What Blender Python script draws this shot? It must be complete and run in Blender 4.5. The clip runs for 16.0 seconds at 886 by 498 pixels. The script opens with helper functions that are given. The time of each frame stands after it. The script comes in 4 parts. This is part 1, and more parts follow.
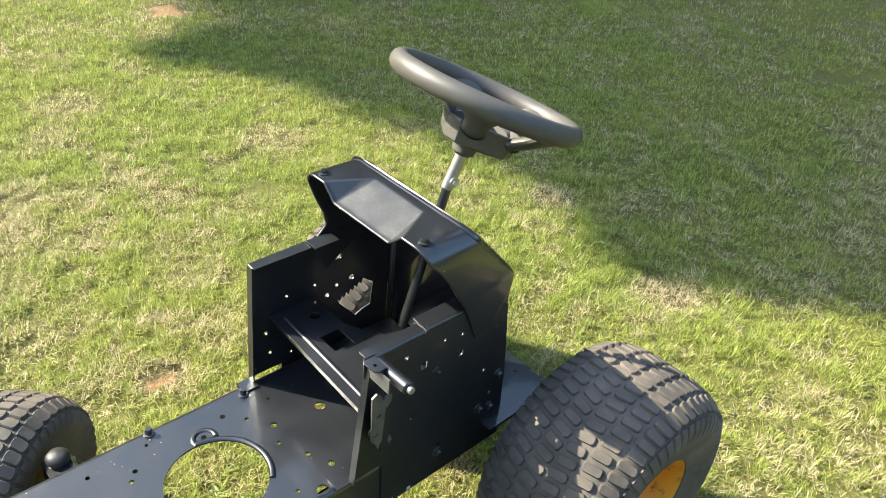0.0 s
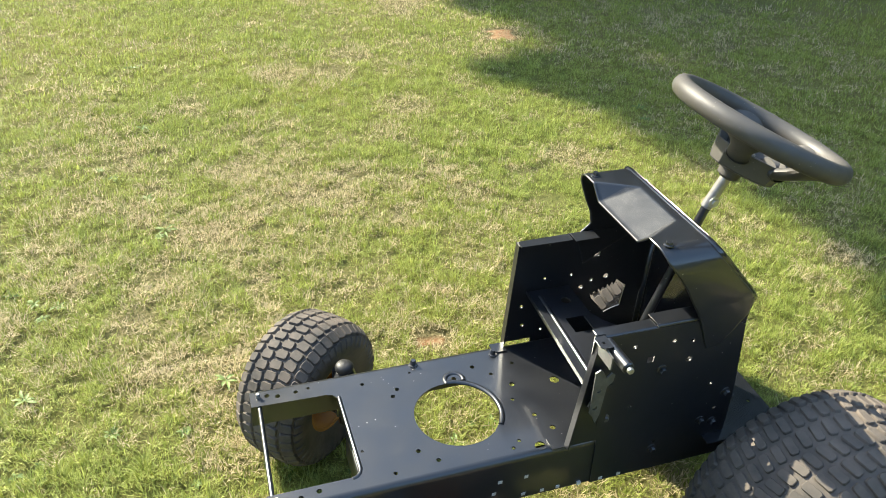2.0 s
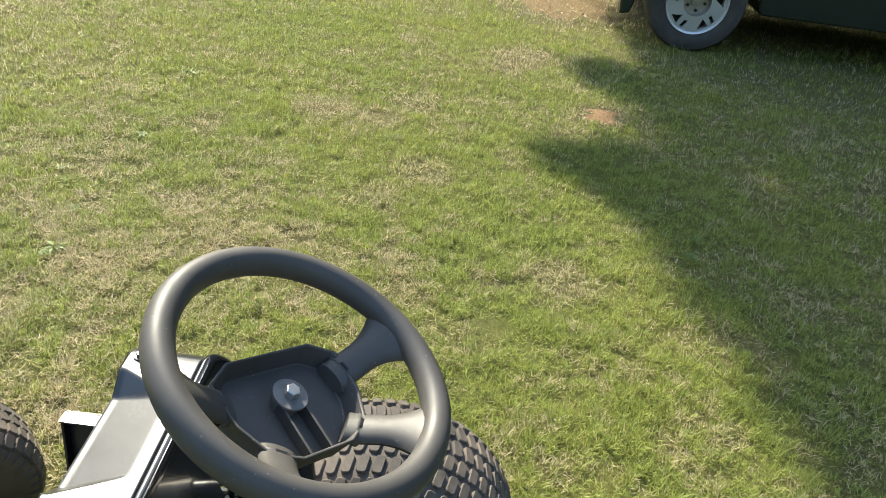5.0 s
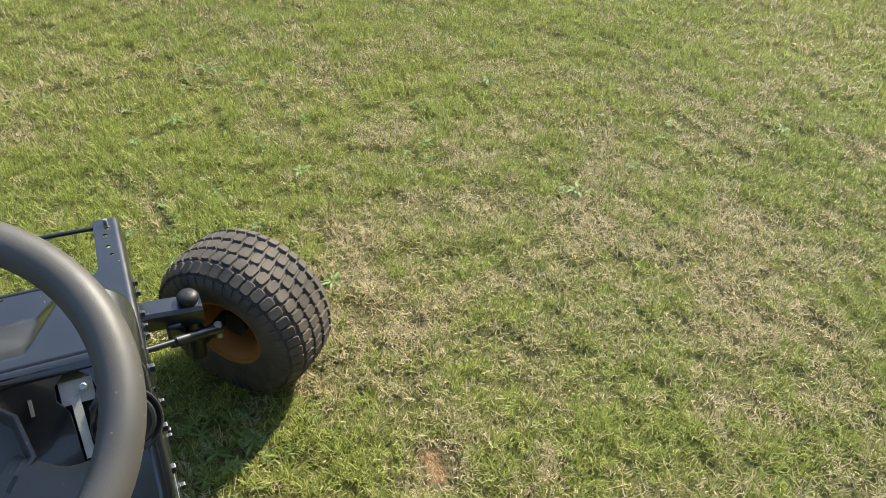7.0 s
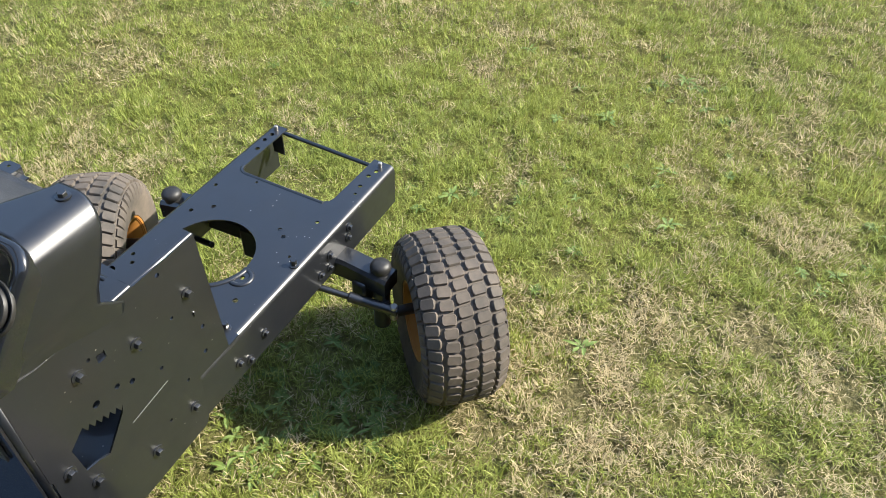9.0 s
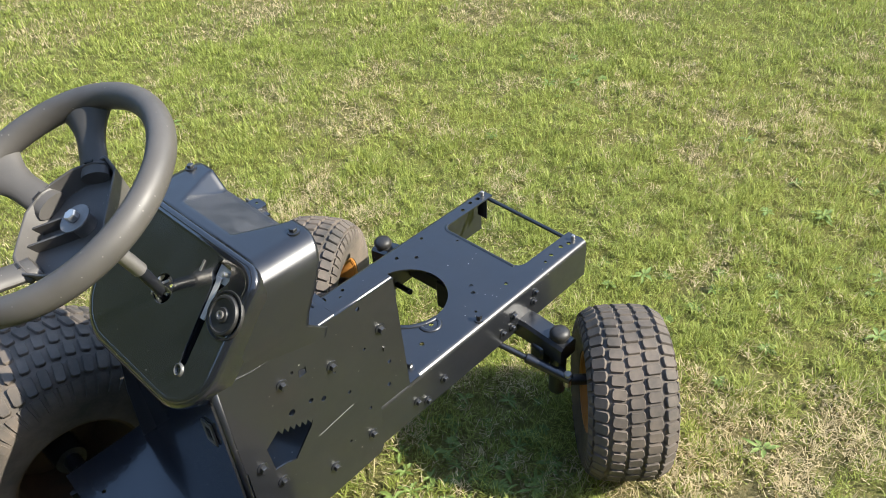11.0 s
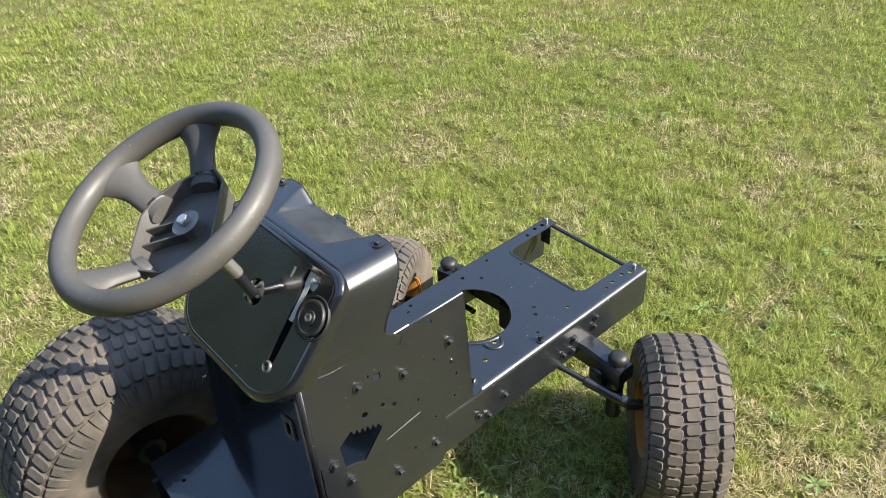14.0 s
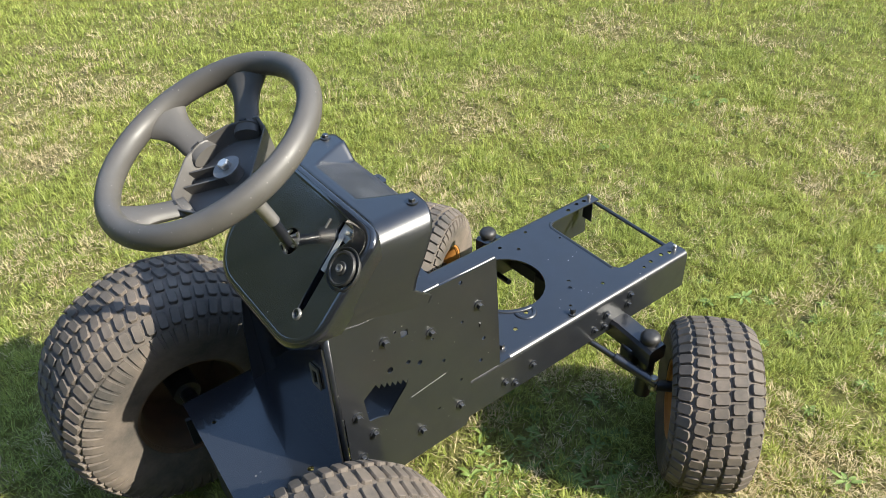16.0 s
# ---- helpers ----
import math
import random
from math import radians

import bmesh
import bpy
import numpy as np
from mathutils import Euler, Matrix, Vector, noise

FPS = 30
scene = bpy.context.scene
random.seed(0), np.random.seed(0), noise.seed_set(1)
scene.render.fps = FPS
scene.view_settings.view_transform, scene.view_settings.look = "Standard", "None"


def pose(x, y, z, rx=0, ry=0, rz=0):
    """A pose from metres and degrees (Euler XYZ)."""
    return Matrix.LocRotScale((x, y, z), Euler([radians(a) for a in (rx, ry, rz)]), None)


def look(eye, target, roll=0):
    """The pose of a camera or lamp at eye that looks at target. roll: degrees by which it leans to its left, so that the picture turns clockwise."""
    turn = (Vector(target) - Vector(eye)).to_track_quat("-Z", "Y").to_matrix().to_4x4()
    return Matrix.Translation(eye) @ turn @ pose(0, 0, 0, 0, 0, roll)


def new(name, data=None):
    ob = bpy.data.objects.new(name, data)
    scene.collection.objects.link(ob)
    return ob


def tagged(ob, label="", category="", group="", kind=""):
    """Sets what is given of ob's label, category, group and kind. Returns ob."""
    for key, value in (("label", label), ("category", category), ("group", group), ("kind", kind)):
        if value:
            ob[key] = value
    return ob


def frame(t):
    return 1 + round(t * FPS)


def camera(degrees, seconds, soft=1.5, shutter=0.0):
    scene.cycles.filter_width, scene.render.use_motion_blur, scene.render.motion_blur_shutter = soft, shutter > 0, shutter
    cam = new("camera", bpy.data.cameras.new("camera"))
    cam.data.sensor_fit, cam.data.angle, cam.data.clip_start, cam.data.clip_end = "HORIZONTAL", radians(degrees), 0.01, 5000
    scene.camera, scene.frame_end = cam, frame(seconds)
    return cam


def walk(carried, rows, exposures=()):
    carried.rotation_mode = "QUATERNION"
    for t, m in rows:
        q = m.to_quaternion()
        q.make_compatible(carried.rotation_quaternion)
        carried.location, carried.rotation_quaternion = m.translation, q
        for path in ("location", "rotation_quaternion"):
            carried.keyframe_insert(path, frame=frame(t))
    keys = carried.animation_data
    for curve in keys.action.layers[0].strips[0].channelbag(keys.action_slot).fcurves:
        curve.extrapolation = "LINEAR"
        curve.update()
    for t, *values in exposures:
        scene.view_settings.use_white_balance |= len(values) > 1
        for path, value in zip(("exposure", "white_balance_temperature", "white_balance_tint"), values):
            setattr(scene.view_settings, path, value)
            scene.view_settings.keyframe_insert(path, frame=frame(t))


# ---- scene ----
cam = camera(59.9, 16.0, 0.8)
PATH = [
    (0, (0.849, 0.809, 1.404), (-0.336, -0.357, 0.292), 6.0),
    (0.5, (0.877, 0.981, 1.409), (0.004, -0.405, 0.261), 8.3),
    (1, (0.906, 1.019, 1.42), (0.238, -0.476, 0.271), 4.9),
    (1.5, (0.917, 1.014, 1.431), (0.338, -0.533, 0.304), 3.1),
    (2, (0.908, 1.007, 1.445), (0.337, -0.571, 0.356), 3.0),
    (2.5, (0.862, 1.009, 1.434), (0.272, -0.567, 0.353), 3.0),
    (3, (0.721, 0.977, 1.431), (0.077, -0.575, 0.346), 2.5),
    (3.2, (0.646, 0.929, 1.427), (-0.018, -0.621, 0.351), 3.0),
    (5.3, (-0.257, 0.522, 1.463), (-0.029, -1.154, 0.395), 7.3),
    (5.5, (-0.324, 0.449, 1.458), (0.109, -1.179, 0.379), 6.2),
    (6, (-0.464, 0.313, 1.397), (0.52, -1.019, 0.277), 7.4),
    (6.5, (-0.495, 0.09, 1.36), (0.75, -0.938, 0.181), 7.6),
    (7, (-0.455, -0.189, 1.368), (0.89, -0.891, 0.064), 5.1),
    (7.5, (-0.479, -0.44, 1.35), (0.927, -0.828, -0.018), 9.4),
    (8, (-0.412, -0.598, 1.342), (1.013, -0.685, -0.059), 6.3),
    (8.5, (-0.221, -0.67, 1.351), (1.184, -0.468, -0.058), 4.7),
    (9, (-0.194, -0.786, 1.354), (1.098, -0.163, -0.041), 2.3),
    (9.5, (-0.225, -0.882, 1.386), (0.893, 0.086, 0.039), -0.3),
    (9.7, (-0.244, -0.872, 1.401), (0.842, 0.189, 0.099), -2.0),
    (11.8, (-0.217, -0.853, 1.404), (0.88, 0.27, 0.165), -4.0),
    (12, (-0.213, -0.864, 1.412), (0.905, 0.243, 0.178), -4.0),
    (12.5, (-0.21, -0.873, 1.404), (0.938, 0.204, 0.171), -4.2),
    (13, (-0.213, -0.883, 1.403), (0.952, 0.179, 0.172), -4.1),
    (13.5, (-0.258, -0.88, 1.415), (0.864, 0.234, 0.191), -3.8),
    (14, (-0.304, -0.879, 1.435), (0.725, 0.361, 0.251), -3.7),
    (14.5, (-0.308, -0.888, 1.429), (0.681, 0.391, 0.253), -3.0),
    (15, (-0.297, -0.9, 1.433), (0.682, 0.413, 0.285), -3.1),
    (15.5, (-0.298, -0.909, 1.42), (0.639, 0.393, 0.227), -3.2),
    (16, (-0.301, -0.913, 1.414), (0.609, 0.387, 0.196), -2.8),
]
walk(cam, [(t, look(eye, target, roll)) for t, eye, target, roll in PATH],
     [(0.0, 2.18, 6900, 4), (1.0, 1.94, 6900, 4), (2.0, 1.98, 6900, 4), (3.2, 1.92, 6900, 3), (5.3, 1.52, 6800, 5), (7.0, 1.38, 6650, 6), (8.5, 1.56, 6500, 8), (9.7, 1.56, 6400, 9), (12.0, 1.68, 6420, 9), (13.5, 1.62, 6420, 9), (16.0, 1.62, 6450, 8)])

# ---- light ----
SUN_AZ, SUN_EL = -57.0, 37.0   # degrees: azimuth of the sun from +x towards +y, elevation
world = bpy.data.worlds.new("world")
scene.world = world
world.use_nodes = True
sky = world.node_tree.nodes.new("ShaderNodeTexSky")
sky.sky_type, sky.sun_disc = "NISHITA", False
sky.sun_elevation, sky.sun_rotation = radians(SUN_EL), radians(90.0 - SUN_AZ)
back = world.node_tree.nodes["Background"]
back.inputs["Strength"].default_value = 0.15
world.node_tree.links.new(sky.outputs["Color"], back.inputs["Color"])
sun = new("sun", bpy.data.lights.new("sun", "SUN"))
sun.data.energy, sun.data.angle, sun.data.color = 3.9, radians(0.55), (1.0, 0.93, 0.80)
SD = Vector((math.cos(radians(SUN_EL)) * math.cos(radians(SUN_AZ)), math.cos(radians(SUN_EL)) * math.sin(radians(SUN_AZ)), math.sin(radians(SUN_EL))))
sun.matrix_world = look(SD * 20, (0, 0, 0))


# ---- materials ----
class Nodes:
    """Short hand for building one node material."""

    def __init__(self, name):
        self.m = bpy.data.materials.new(name)
        self.m.use_nodes = True
        self.t = self.m.node_tree
        self.b = self.t.nodes["Principled BSDF"]
        self.out = self.t.nodes["Material Output"]
        self.pos = self.add("ShaderNodeTexCoord").outputs["Object"]

    def add(self, kind, **values):
        n = self.t.nodes.new(kind)
        for k, v in values.items():
            n.inputs[k.replace("_", " ")].default_value = v
        return n

    def link(self, a, b):
        self.t.links.new(a, b)

    def noise(self, scale, detail=3.0, rough=0.55, vec=None):
        n = self.add("ShaderNodeTexNoise", Scale=scale, Detail=detail, Roughness=rough)
        self.link(vec or self.pos, n.inputs["Vector"])
        return n.outputs["Fac"]

    def dots(self, scale, size, vec=None):
        """Small round specks: 1 on a speck."""
        v = self.add("ShaderNodeTexVoronoi", Scale=scale)
        self.link(vec or self.pos, v.inputs["Vector"])
        return self.ramp(v.outputs["Distance"], ((0.0, (1, 1, 1)), (size, (1, 1, 1)), (size * 1.5, (0, 0, 0))))

    def ramp(self, fac, stops):
        r = self.add("ShaderNodeValToRGB")
        e = r.color_ramp.elements
        while len(e) < len(stops):
            e.new(0.5)
        for el, (p, c) in zip(e, stops):
            el.position, el.color = p, (*c, 1)
        self.link(fac, r.inputs["Fac"])
        return r.outputs["Color"]

    def mix(self, fac, a, b, kind="MIX"):
        n = self.t.nodes.new("ShaderNodeMix")
        n.data_type, n.blend_type = "RGBA", kind
        for sock, v in ((n.inputs[0], fac), (n.inputs[6], a), (n.inputs[7], b)):
            if isinstance(v, tuple):
                sock.default_value = (*v, 1)
            elif isinstance(v, (int, float)):
                sock.default_value = v
            else:
                self.link(v, sock)
        return n.outputs[2]

    def math(self, op, a, b):
        n = self.t.nodes.new("ShaderNodeMath")
        n.operation = op
        for sock, v in zip(n.inputs, (a, b)):
            if isinstance(v, (int, float)):
                sock.default_value = v
            else:
                self.link(v, sock)
        return n.outputs[0]

    def bump(self, height, strength, dist=0.001):
        n = self.add("ShaderNodeBump", Strength=strength, Distance=dist)
        self.link(height, n.inputs["Height"])
        self.link(n.outputs["Normal"], self.b.inputs["Normal"])

    def set(self, color=None, rough=None, metal=0.0, spec=0.5):
        for key, v in (("Base Color", color), ("Roughness", rough), ("Metallic", metal), ("Specular IOR Level", spec)):
            if v is None:
                continue
            sock = self.b.inputs[key]
            if isinstance(v, tuple):
                sock.default_value = (*v, 1)
            elif isinstance(v, (int, float)):
                sock.default_value = v
            else:
                self.link(v, sock)
        return self.m


def paint_material(name="black_paint", low=0.30, high=0.42, coat=0.11):
    """Fresh black spray paint with dust specks, overspray grain and light wear."""
    n = Nodes(name)
    dust = n.mix(1.0, n.dots(55.0, 0.05), n.ramp(n.noise(9.0), ((0.5, (0, 0, 0)), (0.62, (1, 1, 1)))), "MULTIPLY")
    fine = n.ramp(n.noise(420.0, 2.0), ((0.68, (0, 0, 0)), (0.76, (1, 1, 1))))
    base = n.mix(n.noise(14.0), (0.008, 0.0090, 0.0115), (0.0125, 0.0138, 0.0170))
    base = n.mix(n.math("MULTIPLY", fine, 0.10), base, (0.20, 0.20, 0.20))
    base = n.mix(n.math("MULTIPLY", dust, 0.8), base, (0.45, 0.43, 0.38))
    rough = n.ramp(n.noise(22.0, 4.0), ((0.3, (low,) * 3), (0.7, (high,) * 3)))
    n.bump(n.noise(600.0, 2.0), 0.06, 0.0003)
    n.b.inputs["Coat Weight"].default_value = 0.6
    n.b.inputs["Coat Roughness"].default_value = coat
    return n.set(base, rough, 0.0, 0.65)


def rubber_material(name, tint):
    """Weathered tyre rubber with dry mud and dust in the low places."""
    n = Nodes(name)
    dust = n.ramp(n.noise(7.0, 5.0, 0.65), ((0.35, (0, 0, 0)), (0.75, (1, 1, 1))))
    base = n.mix(n.math("MULTIPLY", dust, 0.9), (0.040, 0.037, 0.034), tint)
    base = n.mix(n.math("MULTIPLY", n.noise(160.0, 2.0), 0.35), base, (0.11, 0.10, 0.085))
    n.bump(n.noise(220.0, 4.0), 0.35, 0.001)
    return n.set(base, 0.78, 0.0, 0.35)


def plastic_material():
    """Grey-black moulded plastic, sun-bleached and dusty."""
    n = Nodes("bleached_plastic")
    base = n.mix(n.noise(11.0, 4.0), (0.040, 0.038, 0.036), (0.100, 0.092, 0.083))
    base = n.mix(n.math("MULTIPLY", n.dots(85.0, 0.06), 0.3), base, (0.4, 0.38, 0.33))
    n.bump(n.noise(700.0, 2.0), 0.25, 0.0005)
    return n.set(base, n.ramp(n.noise(30.0), ((0.3, (0.46,) * 3), (0.7, (0.60,) * 3))), 0.0, 0.5)


def rim_material():
    """Orange-yellow enamel, scratched and dirty."""
    n = Nodes("orange_enamel")
    base = n.mix(n.noise(13.0, 5.0), (0.62, 0.22, 0.015), (0.72, 0.30, 0.03))
    base = n.mix(n.ramp(n.noise(26.0, 6.0, 0.7), ((0.56, (0, 0, 0)), (0.68, (1, 1, 1)))), base, (0.10, 0.055, 0.025))
    return n.set(base, 0.42)


def plain(name, a, b, scale, rough, metal=0.0, relief=0.2):
    n = Nodes(name)
    n.bump(n.noise(scale * 6, 3.0), relief, 0.001)
    return n.set(n.mix(n.noise(scale, 5.0), a, b), rough, metal)


def lawn_material(blades):
    """Living and dead grass: the dry share comes with the mesh, the rest from noise and from blade to blade."""
    n = Nodes("grass_blades" if blades else "turf")
    geo = n.add("ShaderNodeNewGeometry")
    at = n.t.nodes.new("ShaderNodeAttribute")
    at.attribute_name = "dry"
    dry = at.outputs["Fac"]
    pos = geo.outputs["Position"]
    green = n.mix(n.noise(2.2, 4.0, 0.6, pos), (0.200, 0.268, 0.036), (0.325, 0.370, 0.070))
    green = n.mix(n.ramp(n.noise(0.75, 3.0, 0.55, pos), ((0.36, (0, 0, 0)), (0.62, (0.75,) * 3))), green, (0.375, 0.390, 0.072))
    straw = n.mix(n.noise(3.1, 4.0, 0.6, pos), (0.45, 0.365, 0.200), (0.57, 0.475, 0.285))
    if blades:
        rnd = geo.outputs["Random Per Island"]
        green = n.mix(rnd, n.mix(0.55, green, (0.065, 0.108, 0.018)), n.mix(0.66, green, (0.53, 0.580, 0.175)))
        cut = n.math("GREATER_THAN", n.math("ADD", dry, n.math("MULTIPLY", rnd, 0.62)), 0.85)
        base = n.mix(cut, green, n.mix(rnd, straw, (0.60, 0.510, 0.31)))
        n.set(base, 0.55, 0.0, 0.3)
        tr = n.add("ShaderNodeBsdfTranslucent")
        n.link(base, tr.inputs["Color"])
        mx = n.add("ShaderNodeMixShader", Fac=0.42)
        n.link(n.b.outputs[0], mx.inputs[1])
        n.link(tr.outputs[0], mx.inputs[2])
        n.link(mx.outputs[0], n.out.inputs["Surface"])
        return n.m
    # soil, and turf mixed towards it: darkened to include the shade between blades
    soil = n.mix(n.noise(40.0, 5.0, 0.7, pos), (0.040, 0.032, 0.018), (0.130, 0.100, 0.055))
    soil = n.mix(n.ramp(dry, ((0.78, (0, 0, 0)), (0.95, (1, 1, 1)))), soil, n.mix(n.noise(60.0, 5.0, 0.7, pos), (0.24, 0.11, 0.045), (0.50, 0.27, 0.14)))
    fleck = n.ramp(n.noise(75.0, 4.0, 0.7, pos), ((0.42, (0, 0, 0)), (0.58, (1, 1, 1))))
    base = n.mix(fleck, n.mix(dry, n.mix(0.6, green, soil), soil), n.mix(0.5, n.mix(dry, green, straw), soil))
    n.bump(n.noise(90.0, 6.0, 0.7, pos), 1.0, 0.03)
    return n.set(base, 0.9, 0.0, 0.2)


def dusty_paint():
    """The same paint under a film of pale grit that has settled in a hollow."""
    n = Nodes("dusty_black_paint")
    grit = n.ramp(n.noise(900.0, 2.0), ((0.50, (0, 0, 0)), (0.66, (1, 1, 1))))
    film = n.ramp(n.noise(28.0, 4.0), ((0.30, (0.25,) * 3), (0.70, (1, 1, 1))))
    base = n.mix(n.math("MULTIPLY", film, 0.06), (0.010, 0.011, 0.014), (0.30, 0.31, 0.33))
    base = n.mix(n.math("MULTIPLY", n.math("MULTIPLY", grit, film), 0.22), base, (0.40, 0.40, 0.40))
    n.bump(n.noise(700.0, 2.0), 0.15, 0.0004)
    return n.set(base, n.mix(film, (0.38,) * 3, (0.55,) * 3), 0.0, 0.6)


M_PAINT = paint_material()
M_GLOSS = paint_material("gloss_black_paint", 0.16, 0.24, 0.05)
M_DUSTY = dusty_paint()
M_TREAD = rubber_material("dusty_tyre_rubber", (0.21, 0.165, 0.130))
M_CARTYRE = rubber_material("car_tyre_rubber", (0.095, 0.090, 0.082))
M_PLASTIC = plastic_material()
M_ORANGE = rim_material()
# inner rim sides: dirt, with the shade inside the wheel darkened into the colour
M_RUSTY_SHADE = plain("dusty_shaded_orange_enamel", (0.26, 0.10, 0.015), (0.44, 0.19, 0.04), 16.0, 0.6)
M_GRIME_SHADE = plain("grimy_shaded_rim_back", (0.028, 0.021, 0.015), (0.115, 0.062, 0.028), 22.0, 0.6)
M_STEEL = plain("dull_steel", (0.30, 0.28, 0.25), (0.50, 0.48, 0.45), 60.0, 0.42, 0.85)
M_ZINC = plain("zinc_bolt", (0.42, 0.42, 0.42), (0.60, 0.60, 0.58), 80.0, 0.35, 0.9)
M_DULL = plain("weathered_washer", (0.14, 0.135, 0.13), (0.28, 0.27, 0.26), 60.0, 0.55, 0.6)
M_STRIP = plain("pale_bare_metal", (0.40, 0.39, 0.37), (0.55, 0.54, 0.51), 70.0, 0.5)
M_LATCH = plain("worn_dark_steel", (0.05, 0.05, 0.05), (0.21, 0.21, 0.20), 45.0, 0.42, 0.5)
M_BLACK = plain("black_plastic", (0.012, 0.012, 0.012), (0.024, 0.023, 0.022), 40.0, 0.5)
M_BLADE = lawn_material(True)
M_TURF = lawn_material(False)
M_WEED = plain("weed_leaf", (0.075, 0.128, 0.022), (0.165, 0.225, 0.048), 45.0, 0.65)
M_BARK = plain("bark", (0.06, 0.045, 0.03), (0.16, 0.12, 0.08), 12.0, 0.9)
M_LEAF = plain("tree_leaf", (0.04, 0.09, 0.018), (0.07, 0.13, 0.03), 3.0, 0.6)
M_BACKDROP = plain("backdrop_green", (0.007, 0.013, 0.005), (0.020, 0.032, 0.010), 1.2, 0.85, 0.0, 0.8)
M_ALLOY = plain("silver_alloy", (0.55, 0.56, 0.57), (0.66, 0.67, 0.68), 12.0, 0.38, 0.6)
M_CARPAINT = plain("dark_green_car_paint", (0.015, 0.022, 0.018), (0.02, 0.03, 0.024), 5.0, 0.25)
M_STONE = plain("straw_litter", (0.40, 0.32, 0.16), (0.60, 0.52, 0.30), 20.0, 0.8)
M_GLASS = plain("car_window", (0.01, 0.012, 0.012), (0.015, 0.018, 0.018), 3.0, 0.05)


# ---- builders ----
from mathutils import geometry


def part(name, bm, material, parent=None, label="", bevel=0.0):
    me = bpy.data.meshes.new(name)
    bmesh.ops.recalc_face_normals(bm, faces=bm.faces)
    bm.to_mesh(me)
    bm.free()
    me.set_sharp_from_angle(angle=radians(38))
    me.materials.append(material)
    ob = new(name, me)
    if parent:
        ob.parent = parent
    if label:
        ob["label"] = label
    if bevel:
        b = ob.modifiers.new("bevel", "BEVEL")
        b.width, b.segments, b.limit_method, b.angle_limit = bevel, 2, "ANGLE", radians(40)
    return ob


def empty(name, m=Matrix.Identity(4), parent=None):
    ob = new(name)
    ob.parent = parent
    ob.matrix_basis = m
    return ob


def box(bm, x0, x1, y0, y1, z0, z1, m=Matrix.Identity(4)):
    vs = [bm.verts.new(m @ Vector((x, y, z))) for x in (x0, x1) for y in (y0, y1) for z in (z0, z1)]
    for f in ((0, 1, 3, 2), (4, 6, 7, 5), (0, 4, 5, 1), (2, 3, 7, 6), (0, 2, 6, 4), (1, 5, 7, 3)):
        bm.faces.new([vs[i] for i in f])


def lathe(bm, prof, seg=48, m=Matrix.Identity(4), closed=True):
    """Turns a profile of (along y, radius) round the y axis."""
    rings = []
    for i in range(seg):
        a = 2 * math.pi * i / seg
        rings.append([bm.verts.new(m @ Vector((r * math.cos(a), w, r * math.sin(a)))) for w, r in prof])
    n = len(prof)
    for i in range(seg):
        p, q = rings[i], rings[(i + 1) % seg]
        for j in range(n if closed else n - 1):
            k = (j + 1) % n
            bm.faces.new((p[j], p[k], q[k], q[j])).smooth = True
    return rings


def along(a, b):
    """The pose whose y axis runs from a to b, and the distance."""
    a, b = Vector(a), Vector(b)
    return Matrix.Translation(a) @ (b - a).to_track_quat("Y", "Z").to_matrix().to_4x4(), (b - a).length


def rod(bm, a, b, r, r2=None, seg=14):
    m, d = along(a, b)
    r2 = r if r2 is None else r2
    c = min(r, r2) * 0.2
    lathe(bm, [(0, 0.0004), (0, r - c), (c, r), (d - c, r2), (d, r2 - c), (d, 0.0004)], seg, m, False)


def disc_points(x, y, r, n=20, a0=0.0):
    return [(x + r * math.cos(a0 + 2 * math.pi * i / n), y + r * math.sin(a0 + 2 * math.pi * i / n)) for i in range(n)]


def sheet(bm, outline, holes, thick, m=Matrix.Identity(4)):
    """A flat sheet with holes through it: outline and holes in the pose's xy plane, thickness downwards."""
    loops = [[Vector((x, y, 0)) for x, y in loop] for loop in (outline, *holes)]
    flat = [p for loop in loops for p in loop]
    up = [bm.verts.new(m @ p) for p in flat]
    dn = [bm.verts.new(m @ (p - Vector((0, 0, thick)))) for p in flat]
    for a, b, c in geometry.tessellate_polygon(loops):
        bm.faces.new((up[a], up[b], up[c]))
        bm.faces.new((dn[c], dn[b], dn[a]))
    k = 0
    for loop in loops:
        n = len(loop)
        for i in range(n):
            a, b = k + i, k + (i + 1) % n
            bm.faces.new((up[a], up[b], dn[b], dn[a]))
        k += n


def sweep(bm, section, spots, close=True):
    """Joins copies of a section, one for each of the poses in spots."""
    rows = [[bm.verts.new(s @ Vector(p)) for p in section] for s in spots]
    n = len(section)
    for a, b in zip(rows, rows[1:]):
        for j in range(n if close else n - 1):
            k = (j + 1) % n
            bm.faces.new((a[j], a[k], b[k], b[j])).smooth = True
    if close:
        bm.faces.new(rows[0][::-1])
        bm.faces.new(rows[-1])


def hexbolt(bm, m, r=0.0075, proud=0.007, washer=True):
    """A flange bolt whose head points along the pose's z axis."""
    if washer:
        lathe(bm, [(0, 0.0004), (0, r * 1.55), (0.0016, r * 1.5), (0.0026, r * 0.9), (0.0026, 0.0004)], 16, m @ pose(0, 0, 0, 90), False)
    vs = [[bm.verts.new(m @ Vector((r * k * math.cos(i * math.pi / 3), r * k * math.sin(i * math.pi / 3), z))) for i in range(6)] for z, k in ((0.0, 1.0), (proud * 0.85, 1.0), (proud, 0.85))]
    for a, b in zip(vs, vs[1:]):
        for i in range(6):
            bm.faces.new((a[i], a[(i + 1) % 6], b[(i + 1) % 6], b[i]))
    bm.faces.new(vs[-1])


